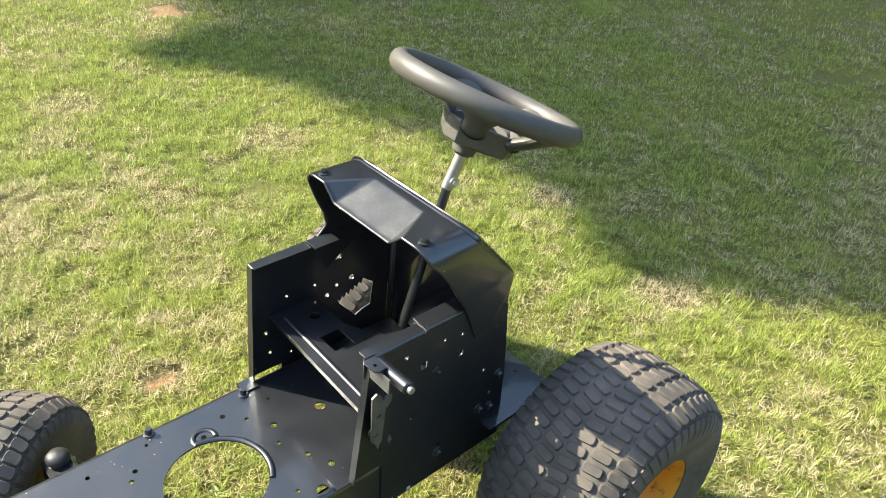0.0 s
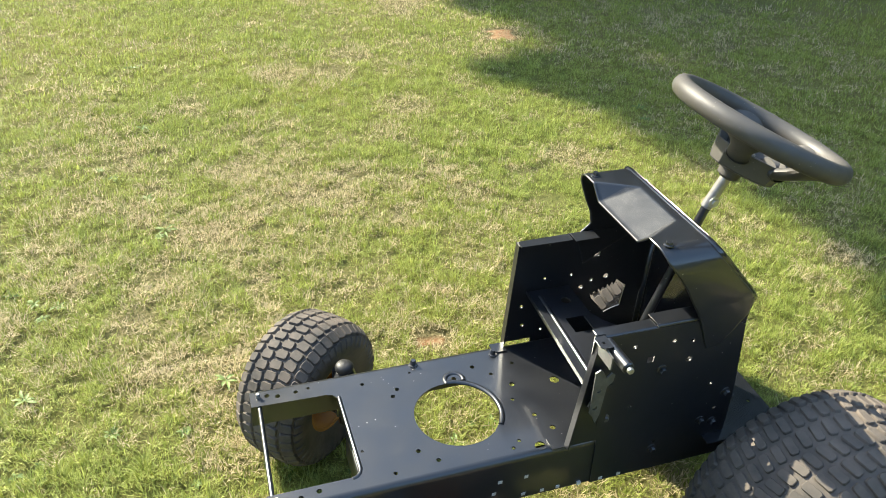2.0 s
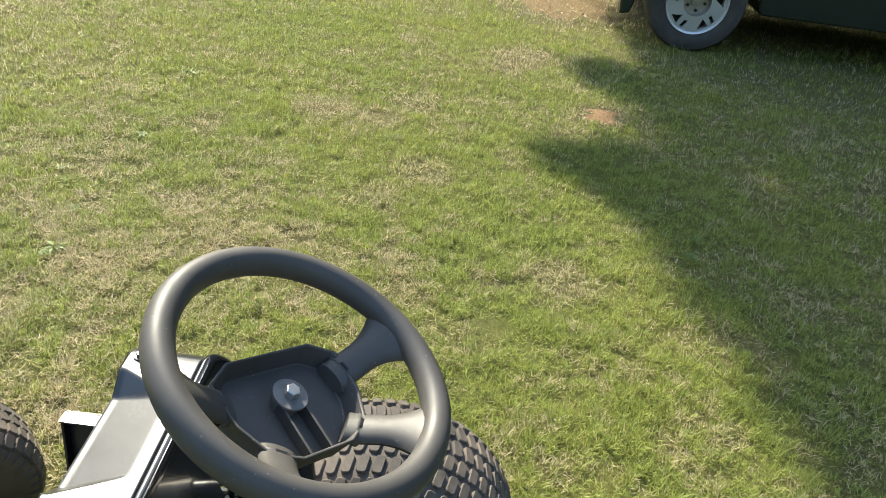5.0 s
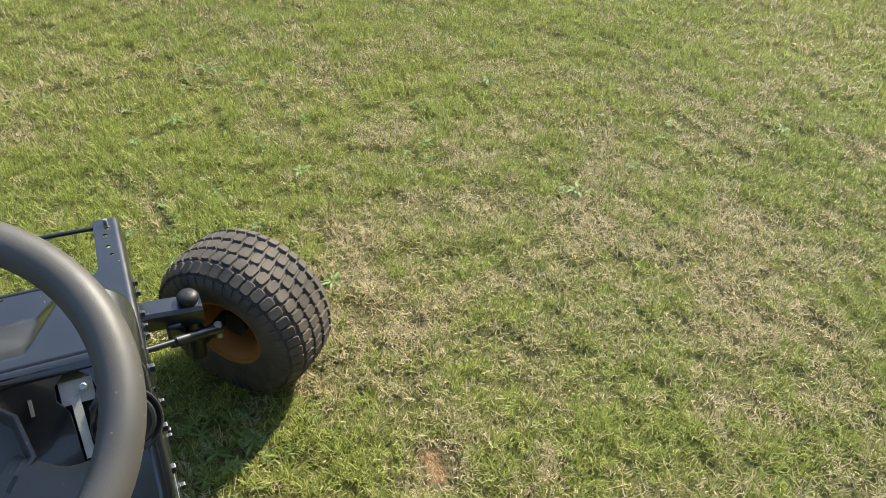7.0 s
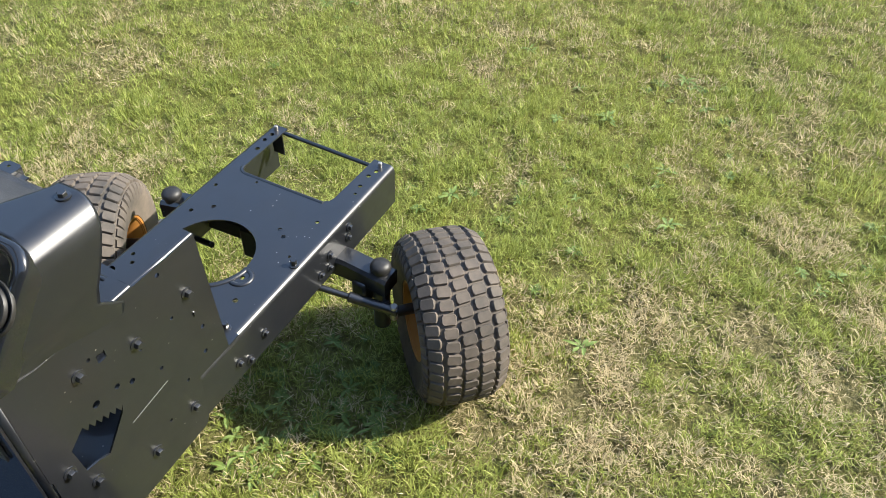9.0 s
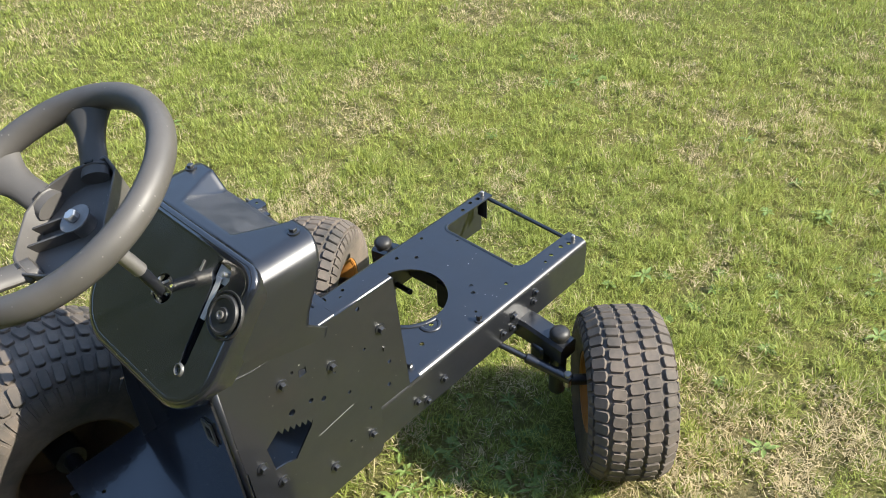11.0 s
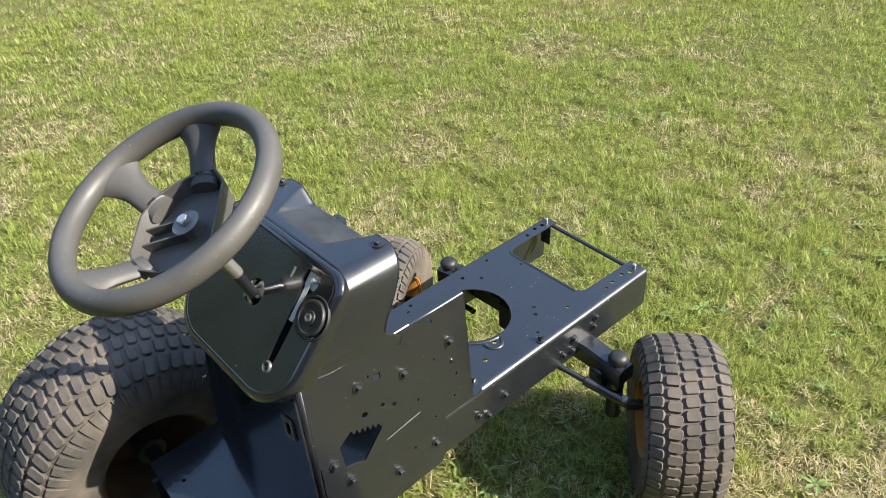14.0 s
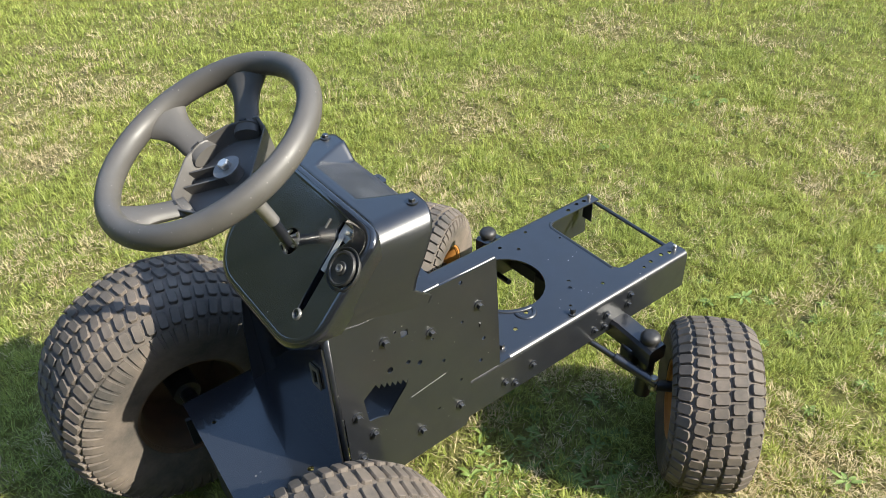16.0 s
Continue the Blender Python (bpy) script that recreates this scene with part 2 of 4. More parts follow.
# ---- tractor: chassis ----
W, H, T = 0.152, 0.377, 0.003
tractor = tagged(empty("garden_tractor"), "stripped lawn tractor chassis in fresh black paint on mown grass", "tractor")

front_hole = [(0.874, -0.104), (0.735, -0.100), (0.722, -0.096), (0.715, -0.085), (0.712, 0.098), (0.716, 0.108), (0.728, 0.113), (0.874, 0.113)]
round_hole = disc_points(0.503, 0.016, 0.083, 44)
small = [(0.610, -0.061, 0.0045), (0.597, -0.078, 0.0045), (0.602, 0.087, 0.0045), (0.573, 0.117, 0.0045), (0.382, 0.136, 0.0105), (0.432, 0.128, 0.004),
         (0.415, 0.114, 0.004), (0.478, -0.077, 0.005), (0.36, 0.06, 0.005), (0.385, 0.01, 0.004), (0.40, -0.07, 0.004), (0.43, -0.10, 0.005), (0.37, -0.03, 0.006),
         (0.845, -0.128, 0.005), (0.825, -0.122, 0.005), (0.79, -0.124, 0.0045), (0.765, -0.128, 0.0035), (0.845, 0.130, 0.0055), (0.822, 0.132, 0.005), (0.79, 0.126, 0.005),
         (0.70, 0.06, 0.003), (0.655, 0.125, 0.004), (0.66, -0.11, 0.004), (0.56, -0.118, 0.003), (0.345, -0.09, 0.004), (0.34, 0.10, 0.006), (0.28, -0.02, 0.01)]
bm = bmesh.new()
B = 0.012
sheet(bm, [(0.8775, W - B), (0.8775, 0.113), (0.876, 0.113), *front_hole[::-1][1:-1], (0.876, -0.104), (0.8775, -0.104), (0.8775, -(W - B)), (0.02, -(W - B)), (0.02, W - B)],
      [round_hole, *[disc_points(x, y, r, 12) for x, y, r in small]], T, pose(0, 0, H))
chassis = part("chassis_plate", bm, M_PAINT, tractor, "flat black steel engine plate with punched holes")
for s in (-1, 1):
    sec = [(0, s * (W - B), H)]
    sec += [(0, s * (W - B + B * math.sin(a)), H - B + B * math.cos(a)) for a in np.linspace(0.2, math.pi / 2, 7)]
    low = 0.283 if s < 0 else 0.262
    sec += [(0, s * W, low), (0, s * (W - T), low), (0, s * (W - T), H - B), (0, s * (W - B), H - T)]
    bm = bmesh.new()
    sweep(bm, sec, [pose(0.03, 0, 0), pose(0.8775, 0, 0)])
    part("side_rail", bm, M_PAINT, chassis, "folded rail with a bright bent edge")
bm = bmesh.new()
rod(bm, (0.862, -0.112, H - 0.006), (0.868, 0.121, H - 0.006), 0.0045)
part("front_rod", bm, M_PAINT, chassis, "thin round cross rod")
bm = bmesh.new()
box(bm, 0.855, 0.8575, 0.112, 0.140, H - 0.055, H - 0.004)
part("front_bracket", bm, M_PAINT, chassis)
for y in (-0.127, 0.131):
    bm = bmesh.new()
    rod(bm, (0.862, y, H - 0.01), (0.862, y, H + 0.011), 0.0042)
    part("pin", bm, M_STEEL, chassis)
# rolled lip along the rear side of the front opening
bm = bmesh.new()
sec = [(0.0042 * math.cos(a), 0, 0.0038 * math.sin(a)) for a in np.linspace(0, 2 * math.pi, 10, endpoint=False)]
line = [(0.7115, y) for y in np.linspace(-0.088, 0.098, 8)] + [(0.7145, 0.106), (0.7210, 0.1125), (0.7300, 0.1155)]
spots = []
for k, (x, y) in enumerate(line):
    (xa, ya), (xb, yb) = line[max(0, k - 1)], line[min(len(line) - 1, k + 1)]
    spots.append(Matrix.Translation((x, y, H - 0.0015)) @ Matrix.Rotation(math.atan2(yb - ya, xb - xa) - math.pi / 2, 4, "Z"))
sweep(bm, sec, spots)
part("opening_lip", bm, M_PAINT, chassis, "rolled edge with a bright worn line")
# pressed rim beside the round hole, with its raised tab
bm = bmesh.new()
sec = [(0.0055 * math.cos(a), 0, 0.0045 * math.sin(a)) for a in np.linspace(0, math.pi, 7)]
spots = []
for a in np.linspace(radians(-95), radians(-215), 22):
    spots.append(Matrix.Translation((0.503 + 0.087 * math.cos(a), 0.016 + 0.087 * math.sin(a), H - 0.001)) @ Matrix.Rotation(a, 4, "Z"))
sweep(bm, sec, spots)
part("pressed_rim", bm, M_PAINT, chassis, "raised pressed lip")
bm = bmesh.new()
sec = [(0.005 * math.cos(a), 0, 0.004 * math.sin(a)) for a in np.linspace(0, math.pi, 7)]
sweep(bm, sec, [Matrix.Translation((0.478 + 0.019 * math.cos(a), -0.074 + 0.019 * math.sin(a), H - 0.001)) @ Matrix.Rotation(a, 4, "Z") for a in np.linspace(radians(20), radians(-200), 16)])
part("pressed_tab", bm, M_PAINT, chassis)
for x, y in ((0.546, -0.138), (0.374, -0.125)):
    bm = bmesh.new()
    hexbolt(bm, pose(x, y, H + 0.0005), 0.006, 0.013)
    part("bolt", bm, M_PAINT, chassis)
for x, z in ((0.632, 0.335), (0.628, 0.306), (0.70, 0.352), (0.695, 0.330), (0.60, 0.310), (0.43, 0.322), (0.36, 0.318), (0.385, 0.300)):
    bm = bmesh.new()
    hexbolt(bm, pose(x, -W - 0.0005, z, 90), 0.006, 0.008)
    part("rail_bolt", bm, M_PAINT, chassis)
# punched marks along the left rail
for x, z in ((0.463, 0.321), (0.411, 0.320), (0.473, 0.292), (0.412, 0.272), (0.373, 0.270), (0.340, 0.269), (0.296, 0.267), (0.615, 0.325), (0.560, 0.281), (0.25, 0.268), (0.21, 0.268)):
    bm = bmesh.new()
    box(bm, x - 0.0040, x + 0.0040, W - 0.001, W + T + 0.0012 if x < 0.30 else W + 0.0010, z - 0.0036, z + 0.0036)
    part("punched_mark", bm, M_STRIP, chassis)

# ---- tractor: side panels of the dash tower ----
AXZ = Matrix(((1, 0, 0, 0), (0, 0, -1, 0), (0, 1, 0, 0), (0, 0, 0, 1)))   # sheet x, y -> world x, z; thickness towards +y
saw = []
for i in range(7):
    f = i / 6
    saw += [(0.086 + 0.061 * f, 0.502 - 0.026 * f), (0.091 + 0.061 * f, 0.489 - 0.026 * f)]
arrow = [(0.061, 0.482), *saw[:-1], (0.142, 0.462), (0.103, 0.416), (0.085, 0.424), (0.066, 0.428)]
arrow = arrow[::-1]
right_holes = [(0.26, 0.621, 0.004), (0.183, 0.619, 0.004), (0.261, 0.535, 0.003), (0.20, 0.534, 0.003), (0.307, 0.47, 0.004), (0.115, 0.516, 0.006), (0.172, 0.497, 0.005), (0.15, 0.512, 0.0045),
               (0.22, 0.47, 0.0035), (0.30, 0.42, 0.004), (0.255, 0.40, 0.003), (0.13, 0.59, 0.003), (0.205, 0.36, 0.003)]
left_holes = [(0.239, 0.597, 0.0045), (0.159, 0.593, 0.004), (0.119, 0.586, 0.004), (0.117, 0.543, 0.007), (0.05, 0.467, 0.0035), (0.024, 0.397, 0.004), (0.147, 0.34, 0.004), (0.22, 0.45, 0.003)]
tower = empty("dash_tower", parent=tractor)
for s, holes, sq in ((-1, right_holes, (0.147, 0.578)), (1, left_holes, (0.20, 0.56))):
    out = [(0.333, 0.634), (0.344, 0.381), (0.277, 0.381), (0.270, 0.285), (0.262, 0.272), (0.023, 0.262), (0.023, 0.462), (0.020, 0.466), (0.020, 0.650), (0.07, 0.640)]
    if s > 0:
        out = [(0.314, 0.630), (0.338, 0.381), (0.277, 0.381), (0.272, 0.262), (-0.02, 0.262), (-0.01, 0.44), (0.012, 0.60), (0.06, 0.630)]
    cut = [disc_points(x, z, r, 10) for x, z, r in holes] + [disc_points(*sq, 0.0095, 4, math.pi / 4)]
    if s < 0:
        cut.append(arrow)
    bm = bmesh.new()
    y = -W - T if s < 0 else W
    sheet(bm, out, cut, T, Matrix.Translation((0, y + s * 0.0006, 0)) @ AXZ)
    panel = part("side_panel", bm, M_PAINT, tower, "flat black sheet panel with bolt holes")
    # folded top flange in two lengths, and folded front flange
    top = out[0]
    for x0, x1, w, dz in ((top[0] - 0.112, top[0], 0.024, 0.0), (top[0] - (0.20 if s > 0 else 0.165), top[0] - 0.114, 0.034, 0.003)):
        bm = bmesh.new()
        sec = [(0, 0, 0), *[(0, -s * (0.005 - 0.005 * math.cos(a)), 0.005 * math.sin(a)) for a in np.linspace(0, math.pi / 2, 5)], (0, -s * w, 0.005), (0, -s * w, 0.002), (0, -s * 0.006, 0.002)]
        sweep(bm, sec, [pose(x0, s * (W + T), top[1] - 0.002 + dz), pose(x1, s * (W + T), top[1] - 0.002 + dz)])
        part("top_flange", bm, M_PAINT, panel)
    bm = bmesh.new()
    a, b = Vector((out[0][0], 0, out[0][1])), Vector((out[1][0], 0, H + 0.002))
    wide = 0.016 if s < 0 else 0.013
    off = 0.0 if s < 0 else 0.007
    m, d = along((a.x, s * (W + T) + off, a.z), (b.x, s * (W + T) + off, b.z))
    box(bm, -wide if s > 0 else 0.0, 0.0 if s > 0 else wide, 0, d, -0.0016, 0.0016, m @ pose(0, 0, 0, 0, 0 if s > 0 else 180, 0) if s < 0 else m @ pose(0, 0, 0, 0, 175, 0))
    part("front_strap", bm, M_PAINT, panel, "folded strap with worn bright edge")
    bm = bmesh.new()
    box(bm, b.x - 0.002, b.x + 0.028, s * (W - 0.012) - 0.014, s * (W - 0.012) + 0.014, H + 0.0004, H + 0.0034)
    part("foot_tab", bm, M_PAINT, panel)
    marks = ((0.110, 0.581), (0.197, 0.549), (0.296, 0.553), (0.251, 0.336), (0.046, 0.453), (0.072, 0.394), (0.166, 0.331), (0.044, 0.352)) if s < 0 else ((0.171, 0.53), (0.008, 0.435), (0.049, 0.37), (0.147, 0.32), (0.02, 0.36))
    for x, z in marks:
        bm = bmesh.new()
        hexbolt(bm, pose(x, s * (W + T + 0.0004), z, 90 if s < 0 else -90), 0.0065, 0.009)
        part("bolt", bm, M_PAINT, panel)
# rounded rear corner that carries the right panel round to the fire wall
bm = bmesh.new()
arc = [(0.0205 - 0.008 * math.sin(a), -W - T + 0.008 - 0.008 * math.cos(a)) for a in np.linspace(0, math.pi / 2, 9)]
for (xa, ya), (xb, yb) in zip(arc, arc[1:]):
    bm.faces.new([bm.verts.new(p) for p in ((xa, ya, 0.322), (xb, yb, 0.322), (xb, yb, 0.640), (xa, ya, 0.640))]).smooth = True
bmesh.ops.remove_doubles(bm, verts=bm.verts, dist=1e-5)
corner = part("corner_fold", bm, M_PAINT, tower, "rounded fold at the panel's rear edge")
so = corner.modifiers.new("thick", "SOLIDIFY")
so.thickness, so.offset = 0.002, -1
# small slotted bracket low on the fire wall
bm = bmesh.new()
sheet(bm, [(0.128, 0.520), (0.128, 0.566), (0.100, 0.560), (0.100, 0.514)], [[(0.122, 0.528), (0.122, 0.556), (0.108, 0.551), (0.108, 0.523)]], 0.003, Matrix(((0, 0, -1, 0.0045), (-1, 0, 0, 0), (0, 1, 0, 0), (0, 0, 0, 1))))
part("slot_bracket", bm, M_LATCH, tower, "small worn steel bracket with a slot")
# scratch through the paint
bm = bmesh.new()
m, d = along((0.150, -W - T - 0.0008, 0.428), (0.222, -W - T - 0.0008, 0.438))
box(bm, -0.0004, 0.0004, 0, d, -0.0004, 0.0004, m)
part("scratch", bm, M_ZINC, tower)

# tray between the panels
bm = bmesh.new()
tray_out = [(0.30, -0.147), (0.312, 0.147), (0.165, 0.147), (0.165, 0.03), (0.172, 0.0), (0.19, -0.02), (0.205, -0.05), (0.205, -0.147)]
sheet(bm, tray_out, [[(0.262, -0.045), (0.262, 0.0), (0.222, 0.0), (0.222, -0.045)], disc_points(0.235, -0.10, 0.010, 16)], T, pose(0, 0, 0.512))
tray = part("tray", bm, M_PAINT, tower, "pressed black cross tray")
bm = bmesh.new()
box(bm, 0.303, 0.306, -0.146, 0.146, 0.503, 0.511, pose(0, 0, 0, 0, 0, -2.3))
part("tray_lip", bm, M_PAINT, tray)
bm = bmesh.new()
sweep(bm, [(0.005 * math.cos(a), 0, 0.0035 * math.sin(a)) for a in np.linspace(0, math.pi, 7)], [pose(0.280, -0.125, 0.5115), pose(0.290, 0.13, 0.5115)])
part("tray_bead", bm, M_PAINT, tray, "long pressed bead catching the light")
bm = bmesh.new()
sweep(bm, [(0.005 * math.cos(a), 0, 0.005 * math.sin(a)) for a in np.linspace(0, math.pi, 7)],
      [Matrix.Translation((0.20 + 0.03 * math.cos(a), 0.06 + 0.05 * math.sin(a), 0.5115)) @ Matrix.Rotation(a, 4, "Z") for a in np.linspace(0.3, 3.6, 18)])
part("tray_emboss", bm, M_PAINT, tray)
# latch bracket and cross tube on the left side
latch = empty("latch", parent=tower)
bm = bmesh.new()
rod(bm, (0.300, 0.158, 0.624), (0.298, 0.228, 0.624), 0.0108, seg=18)
part("tube", bm, M_PAINT, latch, "short glossy black tube")
bm = bmesh.new()
rod(bm, (0.298, 0.228, 0.624), (0.298, 0.236, 0.624), 0.006)
part("tube_bolt", bm, M_STEEL, latch)
bm = bmesh.new()
sheet(bm, [(0.320, 0.572), (0.311, 0.578), (0.304, 0.570), (0.297, 0.556), (0.288, 0.566), (0.281, 0.560), (0.283, 0.545), (0.293, 0.536), (0.297, 0.470), (0.303, 0.452), (0.309, 0.466), (0.318, 0.478)],
      [disc_points(0.307, 0.530, 0.005, 12), disc_points(0.310, 0.490, 0.0055, 12)], 0.003, Matrix.Translation((0, 0.172, 0)) @ AXZ)
part("latch_plate", bm, M_LATCH, latch, "hooked plate of worn dark steel")
bm = bmesh.new()
box(bm, 0.281, 0.2835, 0.156, 0.172, 0.440, 0.535)
box(bm, 0.281, 0.296, 0.170, 0.1725, 0.440, 0.535)
part("latch_channel", bm, M_PAINT, latch)
for x, z in ((0.307, 0.530), (0.310, 0.490), (0.270, 0.437)):
    bm = bmesh.new()
    hexbolt(bm, pose(x, 0.1565 if x < 0.3 else 0.166, z, -90), 0.0055, 0.007)
    part("latch_bolt", bm, M_LATCH, latch)
bm = bmesh.new()
box(bm, 0.314, 0.3170, 0.157, 0.206, 0.606, 0.632)
part("latch_arm", bm, M_LATCH, latch)
bm = bmesh.new()
sheet(bm, [(0.304, 0.154), (0.3215, 0.154), (0.326, 0.159), (0.326, 0.180), (0.321, 0.186), (0.304, 0.186)], [disc_points(0.316, 0.172, 0.003, 12)], 0.0022, pose(0, 0, 0.637))
box(bm, 0.302, 0.3215, 0.1515, 0.1537, 0.598, 0.6385)
part("latch_flange", bm, M_PAINT, latch, "small folded black flange over the latch")

# ---- tractor: dash cowl ----
cowl = empty("dash_cowl", parent=tractor)


# side outline of the hood: height, front edge, rear edge
HEIGHTS = (0.560, 0.580, 0.600, 0.627, 0.655, 0.680, 0.710, 0.738, 0.765, 0.786)
FRONT_LEFT = (0.086, 0.096, 0.104, 0.117, 0.133, 0.150, 0.168, 0.189, 0.211, 0.220)
FRONT_RIGHT = (0.178, 0.184, 0.192, 0.204, 0.172, 0.177, 0.191, 0.202, 0.212, 0.220)
REAR_LEFT = (0.066, 0.047, 0.033, 0.014, 0.010, 0.026, 0.057, 0.085, 0.112, 0.128)
REAR_RIGHT = (0.172, 0.150, 0.112, 0.062, 0.012, 0.030, 0.059, 0.085, 0.112, 0.128)
HOOD_Y = 0.002
# cross section: the flank swells out below the bend, then tucks in towards the panel
FLANK = [(0.1555, 0.560), (0.1565, 0.590), (0.1580, 0.620), (0.1605, 0.655), (0.1630, 0.690), (0.1640, 0.720), (0.1640, 0.744)]
FLANK += [(0.124 + 0.040 * math.cos(a), 0.744 + 0.040 * math.sin(a)) for a in np.linspace(0.12, math.pi / 2, 14)] + [(0.0, 0.784)]
FLANK_RUN = np.r_[0, np.cumsum([math.dist(p, q) for p, q in zip(FLANK, FLANK[1:])])]


def rim_half(z):
    """Half the width of the instrument face at a height."""
    d = (0.710 - z) / 0.731
    if d > 0.040:
        return 0.080 + math.sqrt(max(0.0, 0.082 ** 2 - (d - 0.040) ** 2))
    return 0.126 + math.sqrt(max(0.0, 0.036 ** 2 - min(0.0, d + 0.074) ** 2))


def cowl_point(u, v):
    """u from the right lower edge over the top to the left lower edge, v from the front edge to the rear rim."""
    side = -1 if u < 0.5 else 1
    run = min(u, 1 - u) * 2 * FLANK_RUN[-1]
    y = float(np.interp(run, FLANK_RUN, [p[0] for p in FLANK]))
    z = float(np.interp(run, FLANK_RUN, [p[1] for p in FLANK]))
    front = float(np.interp(z, HEIGHTS, FRONT_RIGHT if side < 0 else FRONT_LEFT))
    rear = float(np.interp(z, HEIGHTS, REAR_RIGHT if side < 0 else REAR_LEFT))
    x = front + (rear - front) * v
    if y > 0.130:
        y += (min(y, max(rim_half(z) - 0.003, 0.1545)) - y) * v * v
    # flat-floored recess between the two bolts, deepest at the front edge
    if z > 0.784 - 1e-6:
        f = min(1.0, max(0.0, (x - 0.142) / 0.070))
        inner, outer = 0.060 + 0.010 * f, 0.062 + 0.036 * f
        z -= 0.025 * f * min(1.0, max(0.0, (outer - y) / (outer - inner)))
    return Vector((x, HOOD_Y + side * y, z))


bm = bmesh.new()
NU, NV = 240, 26
grid = []
for i in range(NU + 1):
    row = [cowl_point(i / NU, j / NV) for j in range(NV + 1)]
    grid.append([bm.verts.new(q) for q in row])
for i in range(NU):
    for j in range(NV):
        bm.faces.new((grid[i][j], grid[i + 1][j], grid[i + 1][j + 1], grid[i][j + 1])).smooth = True
shell = part("cowl_shell", bm, M_PAINT, cowl, "rounded glossy black moulded hood")
shell.data.materials.append(M_DUSTY)
for f in shell.data.polygons:
    if all(0.140 < shell.data.vertices[k].co.x and abs(shell.data.vertices[k].co.y) < 0.071 and 0.74 < shell.data.vertices[k].co.z < 0.7838 for k in f.vertices):
        f.material_index = 1
so = shell.modifiers.new("thick", "SOLIDIFY")
so.thickness, so.offset = 0.003, -1

# sloping instrument face
FM = Matrix(((0, -0.683, -0.731, 0.0455), (-1, 0, 0, 0.0), (0, -0.731, 0.683, 0.710), (0, 0, 0, 1)))   # face x to the right, y down the slope, z out
bm = bmesh.new()
fo = []
for x0, y0, r, a0 in ((0.128, -0.074, 0.036, -90), (0.082, 0.040, 0.082, 0), (-0.078, 0.040, 0.082, 90), (-0.124, -0.074, 0.036, 180)):
    fo += [(x0 + r * math.cos(radians(a0 + k * 10)), y0 + r * math.sin(radians(a0 + k * 10))) for k in range(10)]
rim_line = fo
fo = [((x - 0.002) * 0.95 + 0.002, (y - 0.005) * 0.94 + 0.005) for x, y in fo]
slot = [(0.089, -0.058), (0.080, -0.070), (0.081, -0.084), (0.091, -0.094), (0.103, -0.094), (0.112, -0.086), (0.116, -0.074), (0.112, -0.064), (0.105, -0.056), (0.107, 0.050), (0.104, 0.058), (0.098, 0.060), (0.094, 0.054)]
sheet(bm, fo, [disc_points(0.002, -0.009, 0.021, 24), slot], 0.016, FM @ pose(0, 0, -0.001))
face = part("instrument_face", bm, M_GLOSS, cowl, "flat glossy black panel with a lever slot", bevel=0.0012)
# rounded rim that runs all round the face and turns forward under it
bm = bmesh.new()
ring = []
for k, (x, y) in enumerate(rim_line):
    (xa, ya), (xb, yb) = rim_line[k - 1], rim_line[(k + 1) % len(rim_line)]
    nx, ny = Vector((yb - ya, xa - xb)).normalized()
    ring.append([bm.verts.new(FM @ Vector((x + nx * o, y + ny * o, h))) for o, h in ((-0.024, -0.004), (-0.016, -0.0008), (-0.009, -0.0010), (-0.003, -0.004), (-0.001, -0.008), (-0.0015, -0.014), (-0.007, -0.045))])
for k in range(len(ring)):
    u, v = ring[k], ring[(k + 1) % len(ring)]
    for j in range(6):
        bm.faces.new((u[j], v[j], v[j + 1], u[j + 1])).smooth = True
rim = part("face_rim", bm, M_GLOSS, cowl, "soft rounded rim of the hood")
DIAL = FM @ pose(0.135, -0.034, 0.0, 90)
bm = bmesh.new()
lathe(bm, [(-0.003, 0.026), (-0.0005, 0.0300), (0.0008, 0.0310), (0.0008, 0.0325), (-0.002, 0.0335), (-0.004, 0.033)], 40, DIAL)
part("dial_surround", bm, M_BLACK, cowl, "raised ring round the plug")
bm = bmesh.new()
lathe(bm, [(-0.002, 0.0265), (0.002, 0.0270), (0.0045, 0.0255), (0.0048, 0.0225), (0.0030, 0.0210), (0.0026, 0.0110), (0.0052, 0.0095), (0.0052, 0.0005)], 40, DIAL, False)
part("dial", bm, M_BLACK, cowl, "round black blanking plug")
bm = bmesh.new()
lathe(bm, [(0.0045, 0.0052), (0.0085, 0.0060), (0.0085, 0.0034), (0.0060, 0.0005)], 16, DIAL, False)
part("dial_screw", bm, M_DULL, cowl)
# slotted lever plate behind the face, and the dark box that closes it off
bm = bmesh.new()
box(bm, 0.0830, 0.1130, -0.090, -0.063, -0.009, -0.007, FM)
part("lever_plate", bm, M_STRIP, cowl, "pale steel plate behind the slot")
bm = bmesh.new()
m, d = along(FM @ Vector((0.0955, -0.070, -0.0035)), FM @ Vector((0.0975, -0.010, -0.0035)))
box(bm, -0.0042, 0.0042, 0, d, -0.001, 0.001, m)
part("lever_strip", bm, M_STRIP, cowl, "thin bright lever strip")
bm = bmesh.new()
rod(bm, FM @ Vector((0.105, -0.078, -0.007)), FM @ Vector((0.105, -0.078, 0.004)), 0.0035)
part("lever_pin", bm, M_ZINC, cowl)
bm = bmesh.new()
box(bm, 0.074, 0.122, -0.100, 0.066, -0.026, -0.0175, FM)
part("slot_box", bm, M_BLACK, cowl)
bm = bmesh.new()
